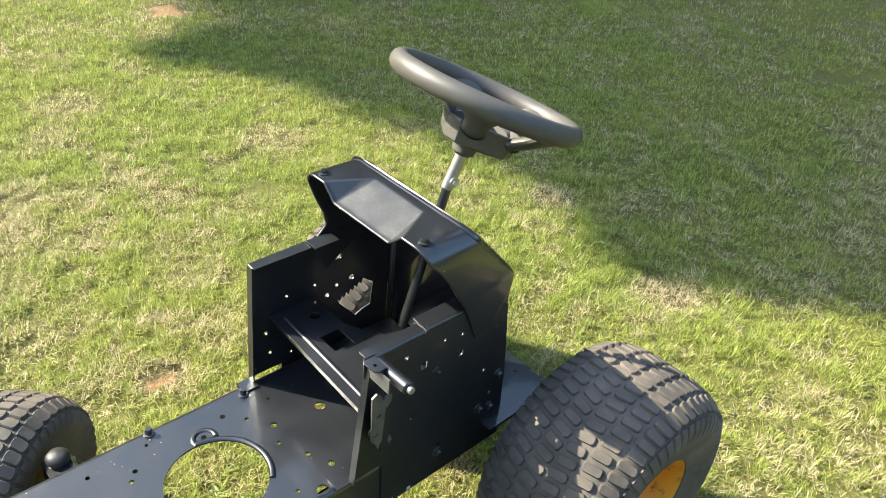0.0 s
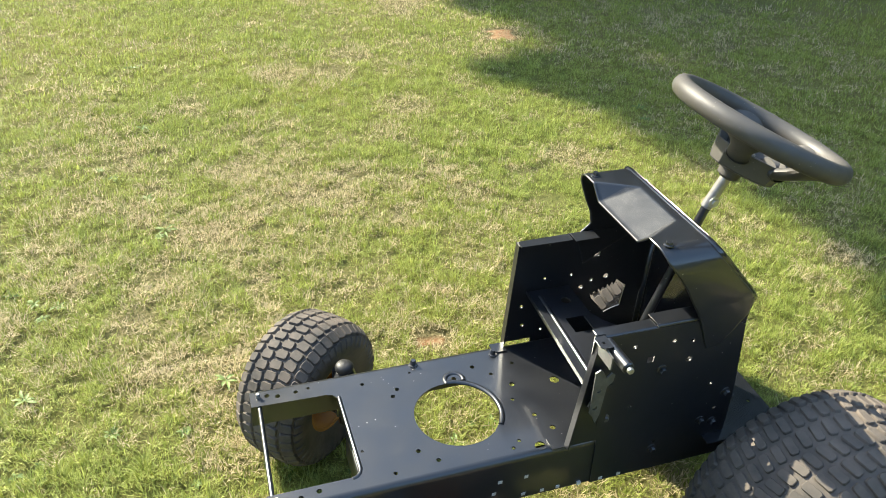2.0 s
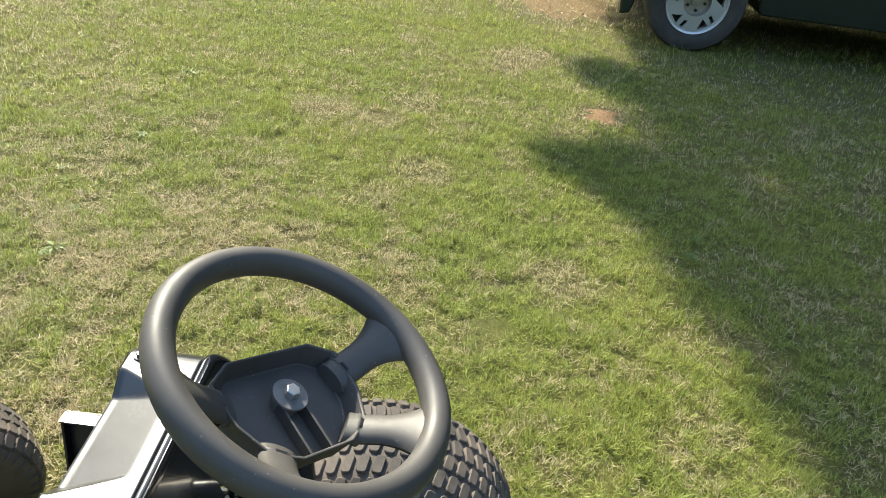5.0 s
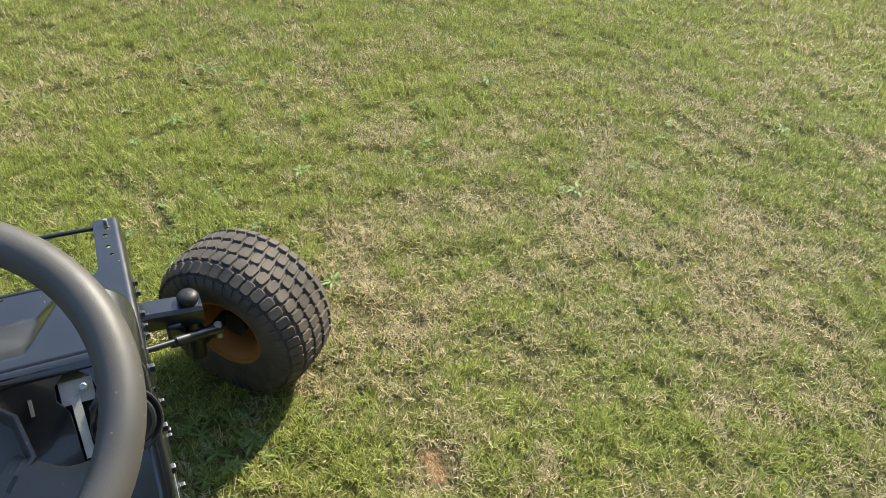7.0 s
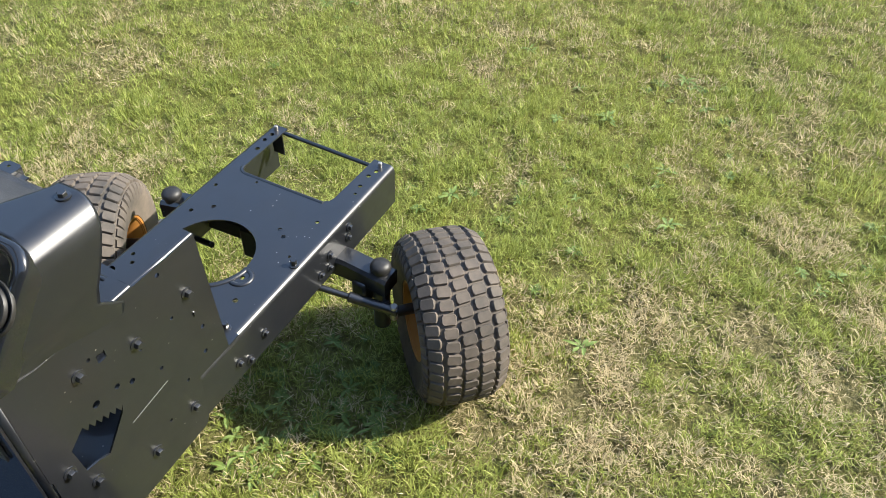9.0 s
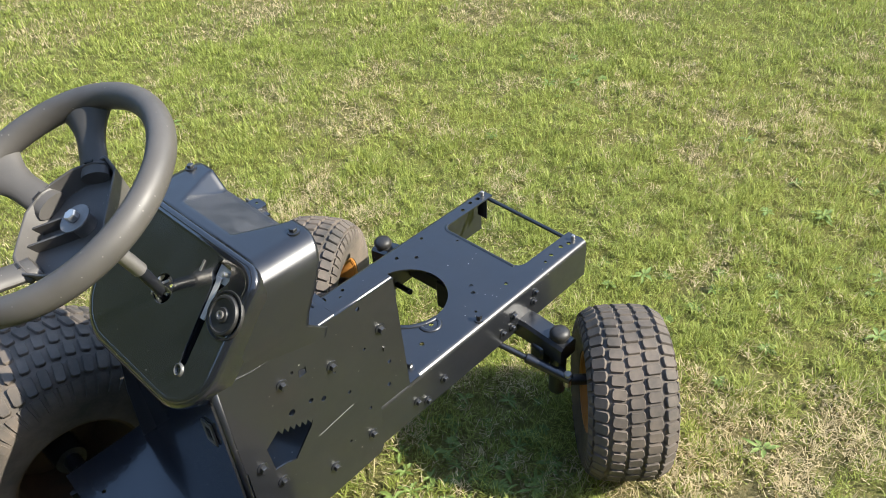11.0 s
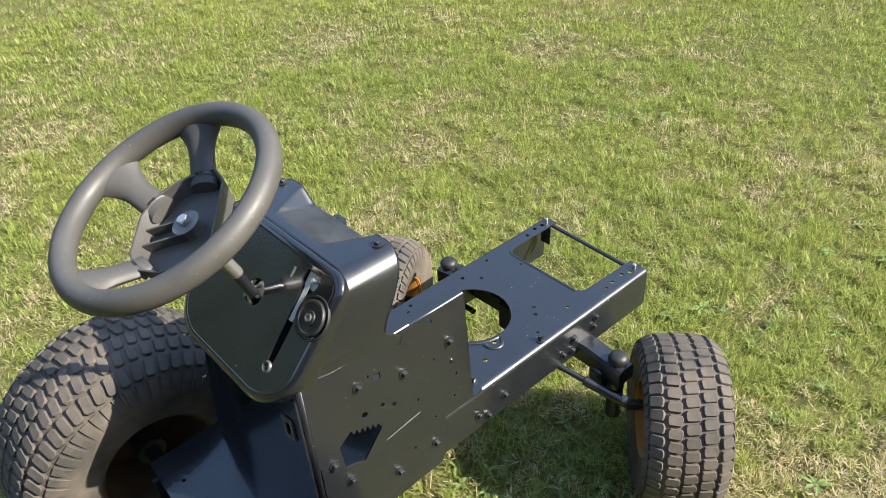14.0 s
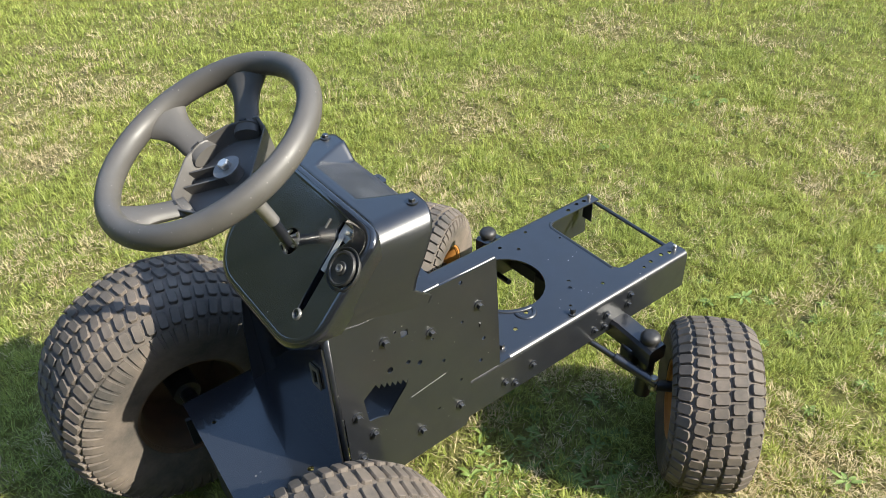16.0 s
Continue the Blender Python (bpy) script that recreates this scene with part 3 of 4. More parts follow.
lathe(bm, [(0.0, 0.0045), (0.002, 0.0052), (0.0035, 0.0072), (0.002, 0.0090), (0.0, 0.0095)], 18, FM @ pose(0.100, 0.064, -0.001, 90))
part("slot_ring", bm, M_LATCH, cowl, "worn wire ring at the slot's lower end")
bm = bmesh.new()
box(bm, 0.0565, 0.0595, -0.078, -0.062, -0.002, 0.0012, FM)
part("slit", bm, M_DULL, cowl)
for x, y in ((0.202, -0.121), (0.200, 0.130)):
    bm = bmesh.new()
    hexbolt(bm, pose(x, y, 0.7842), 0.0058, 0.007)
    part("cowl_bolt", bm, M_PAINT, cowl)
# ---- tractor: steering ----
steering = empty("steering_column", parent=tractor)
HUB = Vector((-0.016, 0.003, 0.873))
AXIS = Vector((-0.403, 0.031, 0.922)).normalized()
bm = bmesh.new()
rod(bm, HUB - AXIS * 0.125, HUB - AXIS * 0.02, 0.0105)
part("upper_shaft", bm, M_STEEL, steering, "weathered bare steel shaft")
bm = bmesh.new()
rod(bm, (0.124, 0.012, 0.507), HUB - AXIS * 0.115, 0.0085)
part("lower_shaft", bm, M_PAINT, steering)
bm = bmesh.new()
hexbolt(bm, Matrix.Translation(HUB - AXIS * 0.108) @ pose(0, 0.010, 0, -90), 0.007, 0.006)
part("clamp_bolt", bm, M_ZINC, steering)
for k in range(7):
    bm = bmesh.new()
    a = k * 2 * math.pi / 7
    box(bm, 0.009, 0.024, -0.002, 0.002, -0.004, 0.001, FM @ Matrix.Translation((-0.012, -0.004, 0.004)) @ Matrix.Rotation(a, 4, "Z") @ pose(0, 0, 0, 0, 25, 0))
    part("bush_finger", bm, M_STEEL, steering)

AHEAD = (Vector((1, 0, 0)) - AXIS * AXIS.x).normalized()
LEFT = AXIS.cross(AHEAD)
WHEEL_TURN = radians(226.5)
WX = AHEAD * math.cos(WHEEL_TURN) + LEFT * math.sin(WHEEL_TURN)
WY = AXIS.cross(WX)
TW = Matrix((WX, WY, AXIS)).transposed().to_4x4()
sw = empty("steering_wheel", Matrix.Translation(HUB) @ TW, tractor)
RO, RT, LIFT = 0.1553, 0.0163, 0.045
bm = bmesh.new()
lathe(bm, [(LIFT + RT * 1.1 * math.sin(a), RO + RT * math.cos(a)) for a in np.linspace(0, 2 * math.pi, 18, endpoint=False)], 80, pose(0, 0, 0, 90))
part("rim", bm, M_PLASTIC, sw, "thick sun-bleached grey plastic rim")
for a in (172.5, 228.5, 311.5, 7.5):
    bm = bmesh.new()
    rot = Matrix.Rotation(radians(a), 4, "Z")
    rows = []
    for f in np.linspace(0, 1, 12):
        x = 0.070 + (RO - 0.070) * f
        z = -0.010 + (LIFT + 0.010) * (f ** 1.15)
        w = 0.0185 + 0.034 * max(0.0, (f - 0.42) / 0.58) ** 2.0 + 0.003 * (1 - f)
        t = 0.0105 + 0.0050 * f
        rows.append([bm.verts.new(rot @ Vector((x, w * math.cos(b), z + t * math.sin(b)))) for b in np.linspace(0, 2 * math.pi, 14, endpoint=False)])
    for p, q in zip(rows, rows[1:]):
        for j in range(14):
            bm.faces.new((p[j], p[(j + 1) % 14], q[(j + 1) % 14], q[j])).smooth = True
    bm.faces.new(rows[0])
    spoke = part("spoke", bm, M_PLASTIC, sw)
    # moulded collar where the spoke meets the hub
    bm = bmesh.new()
    rows = [[bm.verts.new(rot @ Vector((x, w * math.cos(b), -0.0045 + t * math.sin(b)))) for b in np.linspace(0, 2 * math.pi, 16, endpoint=False)] for x, w, t in ((0.079, 0.0205, 0.0090), (0.0805, 0.0222, 0.0118), (0.0875, 0.0220, 0.0124), (0.089, 0.0206, 0.0112))]
    for p, q in zip(rows, rows[1:]):
        for j in range(16):
            bm.faces.new((p[j], p[(j + 1) % 16], q[(j + 1) % 16], q[j])).smooth = True
    part("collar", bm, M_PLASTIC, spoke)
    bm = bmesh.new()
    box(bm, 0.0815, 0.0870, -0.006, 0.006, 0.006, 0.0085, rot)
    part("clip_socket", bm, M_BLACK, spoke)
# hub pan: a tray with raised walls, two ribs, boss, washer and nut
bm = bmesh.new()
pan = [(0.086, 0.034), (0.084, -0.020), (0.066, -0.062), (0.034, -0.078), (-0.034, -0.078), (-0.066, -0.062), (-0.084, -0.020), (-0.086, 0.034), (-0.056, 0.054), (0.056, 0.054)]
lo = [bm.verts.new((x * 0.80, y * 0.80, -0.034)) for x, y in pan]
mi = [bm.verts.new((x * 0.90, y * 0.90, -0.031)) for x, y in pan]
up = [bm.verts.new((x, y, 0.006)) for x, y in pan]
ui = [bm.verts.new((x * 0.955, y * 0.955, 0.006)) for x, y in pan]
bi = [bm.verts.new((x * 0.86, y * 0.86, -0.020)) for x, y in pan]
n = len(pan)
for a, b in ((lo, mi), (mi, up), (up, ui), (ui, bi)):
    for i in range(n):
        bm.faces.new((a[i], a[(i + 1) % n], b[(i + 1) % n], b[i]))
bm.faces.new(bi)
bm.faces.new(lo)
part("hub_pan", bm, M_PLASTIC, sw, "open grey plastic hub without its cover", bevel=0.002)
for x in (-0.014, 0.014):
    bm = bmesh.new()
    box(bm, x - 0.0015, x + 0.0015, -0.070, 0.0, -0.022, -0.005)
    part("rib", bm, M_PLASTIC, sw)
bm = bmesh.new()
lathe(bm, [(0, 0.0005), (0, 0.0205), (-0.002, 0.021), (-0.003, 0.020), (-0.003, 0.016), (-0.030, 0.016), (-0.030, 0.0005)], 28, pose(0, 0, 0, 90) @ Matrix.Scale(1, 4), False)
part("washer", bm, M_DULL, sw, "round steel washer")
bm = bmesh.new()
hexbolt(bm, pose(0, 0, 0.0005), 0.0085, 0.009, False)
part("nut", bm, M_ZINC, sw)
bm = bmesh.new()
lathe(bm, [(0.03, 0.0005), (0.03, 0.024), (0.055, 0.020), (0.06, 0.012), (0.06, 0.0005)], 24, pose(0, 0, 0, -90), False)
part("hub_boss", bm, M_PLASTIC, sw)


# ---- tractor: wheels ----
def tyre_mesh(r, w, rows, count, rim_r, seed, fill, slant):
    """A turf tyre: rounded carcass with staggered rounded blocks and shoulder ribs."""
    bm = bmesh.new()
    h, deep = w / 2, 0.0055

    def at(a):
        """A point of the carcass section: across and radius, by the angle a from 0 to pi."""
        c, s_ = math.cos(a), math.sin(a)
        return -h * math.copysign(abs(c) ** 0.62, c), rim_r + (r - deep - rim_r) * abs(s_) ** 0.46

    lathe(bm, [(-h * 0.72, rim_r - 0.002), (-h * 0.86, rim_r + 0.004)] + [at(math.pi * k / 40) for k in range(3, 38)] + [(h * 0.86, rim_r + 0.004), (h * 0.72, rim_r - 0.002)], 110)
    car_, bm = bm, bmesh.new()
    rnd = random.Random(seed)
    # equal steps along the section between the shoulders
    aa = np.linspace(0.20 * math.pi, 0.80 * math.pi, 200)
    sec = np.array([at(a) for a in aa])
    run = np.r_[0, np.cumsum(np.hypot(*np.diff(sec, axis=0).T))]

    def spot(d):
        a = float(np.interp(d, run, aa))
        (y, q), (y0, q0), (y1, q1) = at(a), at(a - 0.02), at(a + 0.02)
        return y, q, math.atan2(q0 - q1, y1 - y0)

    pitch = 2 * math.pi * r / count
    bw, bl = 0.87 * run[-1] / rows, fill * pitch
    lower = ((-0.5, -0.30), (-0.40, -0.5), (0.40, -0.5), (0.5, -0.30), (0.5, 0.30), (0.40, 0.5), (-0.40, 0.5), (-0.5, 0.30))
    for j in range(rows):
        y, q, lean = spot(run[-1] * (j + 0.5) / rows)
        f = 2 * (j + 0.5) / rows - 1
        for i in range(count):
            a = 2 * math.pi * (i + (0.5 if j % 2 else 0.0) + 0.10 * math.sin(j * 1.7)) / count
            base = Matrix.Rotation(-a, 4, "Y") @ Matrix.Translation((q, y, 0)) @ Matrix.Rotation(lean, 4, "Z") @ Matrix.Rotation(slant * math.copysign(1, f) + rnd.uniform(-0.03, 0.03), 4, "X")
            hh = deep + rnd.uniform(-0.0005, 0.0005)
            lo_ = [bm.verts.new(base @ Vector((-0.003, bw * y_, bl * z_))) for y_, z_ in lower]
            up_ = [bm.verts.new(base @ Vector((hh - 0.0012, bw * y_ * 0.97, bl * z_ * 0.96))) for y_, z_ in lower]
            tp_ = [bm.verts.new(base @ Vector((hh, bw * y_ * 0.90, bl * z_ * 0.86))) for y_, z_ in lower]
            for u, v in ((lo_, up_), (up_, tp_)):
                for k in range(8):
                    bm.faces.new((u[k], u[(k + 1) % 8], v[(k + 1) % 8], v[k])).smooth = True
            bm.faces.new(tp_)
    # shoulder ribs that run out on the side wall
    for s in (-1, 1):
        for i in range(count):
            a = 2 * math.pi * (i + 0.25) / count
            wd = 0.36 * pitch
            rows_ = []
            for t in np.linspace(0, 1, 6):
                ang = math.pi * (0.195 - 0.120 * t)
                ang = ang if s < 0 else math.pi - ang
                (y, q), (y0, q0), (y1, q1) = at(ang), at(ang - 0.02), at(ang + 0.02)
                nrm = Vector((y1 - y0, q0 - q1)).normalized()
                hgt = 0.0045 * (1 - t ** 2)
                m = Matrix.Rotation(-a, 4, "Y")
                rows_.append([bm.verts.new(m @ Vector((q + nrm.x * e, y + nrm.y * e, z))) for e, z in ((-0.003, -wd), (hgt, -wd * 0.72), (hgt, wd * 0.72), (-0.003, wd))])
            for u, v in zip(rows_, rows_[1:]):
                for k in range(3):
                    bm.faces.new((u[k], u[k + 1], v[k + 1], v[k])).smooth = True
            bm.faces.new(rows_[0])
    return car_, bm


def wheel(name, label, m, r, w, rows, count, rim_r, seed, deep, back, fill, slant):
    ob = empty(name, m, tractor)
    ob["label"] = label
    carcass, lugs = tyre_mesh(r, w, rows, count, rim_r, seed, fill, slant)
    tyre = part("tyre", carcass, M_TREAD, ob, "worn dusty turf tyre with block tread")
    tagged(part("tread", lugs, M_TREAD, tyre), kind="stuff")
    h = w / 2
    bm = bmesh.new()
    q = rim_r
    # y > 0 is the outer face of the wheel
    d = h * deep
    lathe(bm, [(h * 0.80, q + 0.008), (h * 0.84, q + 0.003), (h * 0.78, q - 0.006), (h * 0.55, q - 0.014), (d, q - 0.022), (d - 0.012, q * 0.52), (d + 0.006, q * 0.40), (d + 0.004, 0.022),
               (d + 0.03, 0.020), (d + 0.03, 0.001), (d - 0.004, 0.001), (d - 0.004, q * 0.36), (d - 0.016, q * 0.5), (d - 0.006, q - 0.02), (h * 0.5, q - 0.008)], 56)
    part("wheel_rim", bm, M_ORANGE, ob, "scuffed orange enamelled steel rim")
    bm = bmesh.new()
    lathe(bm, [(d - 0.010, 0.012), (d - 0.022, q * 0.48), (d - 0.012, q - 0.022), (-h * 0.5, q - 0.018), (-h * 0.76, q - 0.006), (-h * 0.82, q + 0.001), (-h * 0.80, q - 0.004), (-h * 0.5, q - 0.010), (d, q - 0.008)], 56, closed=False)
    part("rim_back", bm, back, ob, "grimy inner side of the rim, its colour also darkened for shade")
    bm = bmesh.new()
    lathe(bm, [(-h * 0.79, q + 0.007), (-h * 0.845, q + 0.004), (-h * 0.83, q - 0.002), (-h * 0.77, q - 0.003)], 56)
    part("rim_edge", bm, back, ob)
    bm = bmesh.new()
    lathe(bm, [(-h * 0.5, 0.001), (-h * 0.5, 0.028), (h * deep, 0.030), (h * deep, 0.001)], 20, closed=False)
    part("hub", bm, M_BLACK, ob)
    bm = bmesh.new()
    rod(bm, (q * 0.8, h * 0.62, 0), (q * 0.86, h * 0.80, 0), 0.004)
    part("valve", bm, M_BLACK, ob)
    return ob


FRONT_R, FRONT_W, REAR_R, REAR_W = 0.178, 0.172, 0.251, 0.260
for s in (-1, 1):
    king = Vector((0.670, -0.240, 0)) if s < 0 else Vector((0.642, 0.243, 0))
    steer, reach = (42.5, 0.127) if s < 0 else (32.0, 0.168)
    m = Matrix.Translation(king) @ pose(0, 0, FRONT_R - 0.006, 0, 0, steer) @ pose(-0.028, s * reach, 0, 0, 0, 0 if s > 0 else 180)
    wheel("front_wheel", "small steered front wheel with orange rim", m, FRONT_R, FRONT_W, 5, 43, 0.080, 3 + s, 0.25, M_RUSTY_SHADE, 0.80, 0.10)
    wheel("rear_wheel", "large rear wheel with wide block tread", pose(-0.119, s * 0.335 + 0.011, REAR_R - 0.008, 0, 35 * s, 0 if s > 0 else 180), REAR_R, REAR_W, 6, 60, 0.112, 7 + s, 0.30, M_GRIME_SHADE, 0.66, 0.18)
    # kingpin with its domed cap
    spindle = empty("front_spindle", Matrix.Translation(king), tractor)
    bm = bmesh.new()
    lathe(bm, [(0.296, 0.0005), (0.296, 0.017), (0.310, 0.017), (0.311, 0.0205), (0.316, 0.0205), (0.322, 0.0165), (0.325, 0.009), (0.3258, 0.0005)], 24, pose(0, 0, 0, 90) @ Matrix.Scale(1, 4), False)
    part("cap", bm, M_BLACK, spindle, "domed black plastic kingpin cap")
    bm = bmesh.new()
    rod(bm, (0, 0, 0.15), (0, 0, 0.302), 0.017)
    part("kingpin", bm, M_PAINT, spindle)
    bm = bmesh.new()
    rod(bm, (0, 0, FRONT_R), Matrix.Rotation(radians(steer), 4, "Z") @ Vector((0, s * (reach - 0.027), 0)) + Vector((0, 0, FRONT_R)), 0.012)
    part("stub_axle", bm, M_PAINT, spindle)
    bm = bmesh.new()
    rod(bm, (0, 0, 0.225), (-0.027, -0.040, 0.225) if s < 0 else (-0.055, 0.018, 0.225), 0.010)
    part("steering_arm", bm, M_PAINT, spindle)
# front axle beam
axle = empty("front_axle", parent=tractor)
for s in (-1, 1):
    bm = bmesh.new()
    sec = [(-0.024, 0, -0.020), (-0.024, 0, 0.014), (-0.018, 0, 0.020), (0.018, 0, 0.020), (0.024, 0, 0.014), (0.024, 0, -0.020)]
    end = 0.670 if s < 0 else 0.644
    sweep(bm, sec, [pose(0.668, 0.0, 0.286), pose(0.5 * (end + 0.670), s * 0.17, 0.290), pose(end, s * 0.262, 0.280)])
    part("axle_arm", bm, M_PAINT, axle)
    bm = bmesh.new()
    arm = Vector((0.643, s * 0.283, 0.238)) if s < 0 else Vector((0.615, 0.262, 0.238))
    inner = Vector((0.583, s * 0.095, 0.287))
    rod(bm, inner, arm, 0.0065)
    tie = part("tie_rod", bm, M_PAINT, axle)
    bm = bmesh.new()
    rod(bm, inner.lerp(arm, 0.55), inner.lerp(arm, 1.04), 0.0105)
    part("tie_sleeve", bm, M_PAINT, tie)
    bm = bmesh.new()
    rod(bm, arm + Vector((0, 0, -0.022)), arm + Vector((0, 0, 0.014)), 0.008)
    part("tie_nut", bm, M_STEEL, tie)
bm = bmesh.new()
box(bm, 0.635, 0.705, -0.07, 0.07, 0.225, 0.30)
part("axle_pivot", bm, M_PAINT, axle, bevel=0.004)
for s in (-1, 1):
    bm = bmesh.new()
    box(bm, 0.640, 0.700, s * 0.205 - 0.016, s * 0.205 + 0.016, 0.215, 0.275)
    part("axle_drop", bm, M_PAINT, axle, bevel=0.006)

# ---- tractor: rear ----
bm = bmesh.new()
sheet(bm, [(0.034, 0.181), (-0.149, 0.178), (-0.164, -0.160), (0.034, -0.160)], [disc_points(-0.03, -0.10, 0.006, 10), disc_points(-0.12, 0.10, 0.004, 10)], 0.003, pose(0, 0, 0.325))
foot = part("foot_plate", bm, M_GLOSS, tractor, "bare flat black floor plate")
bm = bmesh.new()
box(bm, 0.0085, 0.0115, -W + 0.004, W - 0.001, 0.322, 0.62)
part("fire_wall", bm, M_GLOSS, tractor, "dark sheet below the dash")
for s in (-1, 1):
    bm = bmesh.new()
    box(bm, -0.16, 0.029, s * (W - 0.012) - 0.004, s * (W - 0.012) + 0.004, 0.255, 0.3215)
    part("rear_rail", bm, M_PAINT, tractor)
rear = empty("rear_axle", parent=tractor)
bm = bmesh.new()
rod(bm, (-0.119, -0.36, REAR_R - 0.008), (-0.119, 0.38, REAR_R - 0.008), 0.016)
part("axle_shaft", bm, M_PAINT, rear)
bm = bmesh.new()
box(bm, -0.150, -0.02, -0.09, 0.09, 0.16, 0.30)
part("gear_case", bm, M_BLACK, rear, bevel=0.02)

# ---- lawn ----

def value_noise(x, y, scale, seed):
    """Smooth noise from 0 to 1 on a lattice."""
    g = np.random.default_rng(seed).random((256, 256))
    u, v = x * scale + 1000.0, y * scale + 1000.0
    i, j = np.floor(u).astype(int), np.floor(v).astype(int)
    f, h = u - i, v - j
    f, h = f * f * (3 - 2 * f), h * h * (3 - 2 * h)
    i0, i1, j0, j1 = i % 256, (i + 1) % 256, j % 256, (j + 1) % 256
    return (g[i0, j0] * (1 - f) + g[i1, j0] * f) * (1 - h) + (g[i0, j1] * (1 - f) + g[i1, j1] * f) * h


# worn and scorched spots: x, y, radius, how bare
SPOTS = ((-0.955, -3.27, 0.13, 1.0), (0.34, -0.63, 0.06, 1.0), (2.16, 0.15, 0.06, 0.7), (1.87, 0.10, 0.06, 0.65), (1.75, 2.35, 0.16, 0.6), (-0.04, 1.95, 0.13, 0.72), (-1.20, -0.68, 0.10, 0.7), (0.20, -2.85, 0.13, 0.6),
         (0.47, -2.86, 0.16, 0.7), (-1.05, -0.05, 0.10, 0.8), (1.14, -0.94, 0.07, 0.7), (0.84, -1.27, 0.08, 0.6), (0.33, -1.72, 0.08, 0.6), (-0.55, -4.1, 0.22, 0.7), (-0.2, -0.75, 0.10, 0.5), (0.15, -0.72, 0.12, 0.5),
         (1.95, -0.75, 0.06, 0.6), (0.55, -1.0, 0.10, 0.5), (-0.95, -5.6, 0.6, 0.86), (-1.6, -6.8, 1.4, 0.82),
         (-0.44, -3.84, 0.14, 0.66), (0.03, -3.11, 0.13, 0.62), (0.11, -4.13, 0.12, 0.6), (-0.06, -2.31, 0.16, 0.58), (0.10, -2.04, 0.12, 0.55), (-0.62, -1.62, 0.14, 0.64), (1.53, -0.98, 0.12, 0.6), (1.07, -1.11, 0.11, 0.64),
         (0.82, -1.26, 0.10, 0.6), (2.64, -1.56, 0.2, 0.6), (2.37, 1.46, 0.2, 0.58), (1.34, 1.18, 0.15, 0.55))
# small dark hollows with hardly a blade: x, y, radius
HOLLOWS = ((1.14, -0.95, 0.035), (1.08, -1.15, 0.028), (1.21, -0.89, 0.022), (-0.37, -1.31, 0.040), (0.80, -0.62, 0.025), (0.18, -2.87, 0.060), (-0.53, -1.11, 0.025), (0.71, -1.36, 0.03), (0.32, -1.66, 0.03), (1.40, -1.02, 0.025))


def holes(x, y):
    """1 in a bare hollow, 0 on the open lawn."""
    h = np.clip((value_noise(x, y, 11.0, 41) - 0.80) * 9, 0, 0.8) * np.clip((value_noise(x, y, 31.0, 42) - 0.35) * 4, 0, 1)
    for hx, hy, r in HOLLOWS:
        e = np.hypot((x - hx) / 1.5, y - hy) / r + 0.8 * (value_noise(x, y, 45.0, 43) - 0.5)
        h = np.maximum(h, np.clip(2.2 - 1.6 * e, 0, 1))
    return h



def dryness(x, y):
    """How much of the grass is dead, 0 to 1."""
    d = 0.20 * value_noise(x, y, 1.3, 1) + 0.28 * value_noise(x, y, 4.3, 2) + 0.36 * value_noise(x, y, 13.0, 3) + 0.36 * value_noise(x, y, 37.0, 7)
    d = np.clip((d - 0.40) * 2.2, 0, 1)
    # thin turf where the ground dries first, lusher towards the shade and further out on the left
    d = d * 0.62 + 0.15 * np.exp(-(((x - 0.75) / 0.9) ** 2 + ((y + 1.1) / 0.9) ** 2)) - 0.10 * np.exp(-(((x + 0.55) / 0.5) ** 2 + ((y + 1.2) / 0.8) ** 2))
    for sx, sy, r, k in SPOTS:
        e = np.sqrt((x - sx) ** 2 + (y - sy) ** 2) / r + 0.7 * (value_noise(x, y, 14.0, 9) - 0.5)
        d = np.maximum(d, k * np.clip(1.6 - e, 0, 1))
    return np.clip(d, 0, 1)


def in_plot(x, y):
    """The stretch of lawn between the yard's corners that is grown blade by blade."""
    x, y = x + 0.9 * (value_noise(x, y, 1.7, 31) - 0.5) + 0.5 * (value_noise(x, y, 19.0, 33) - 0.5), y + 0.9 * (value_noise(x, y, 1.7, 32) - 0.5) + 0.5 * (value_noise(x, y, 19.0, 34) - 0.5)
    far = (y > -7.2) & (y < 5.2) & (x > -5.4) & (x < 4.3)
    return far & ~((y > 0.7) & (x < -2.0)) & ~((y > 1.7) & (x < -1.0)) & ~((y > 3.2) & (x > 3.3)) & ~((y < -4.7) & (x > 3.0)) & ~((y > -0.6) & (x < -3.6)) & ~((y < -5.2) & (x > 2.0))


def tufts(x, y):
    """How far the turf swells into a tuft, 0 in the gaps to 1 on the crowns."""
    return np.clip(0.5 + 2.1 * (0.22 * value_noise(x, y, 9.0, 5) + 0.38 * value_noise(x, y, 24.0, 4) + 0.40 * value_noise(x, y, 55.0, 8) - 0.5), 0, 1)


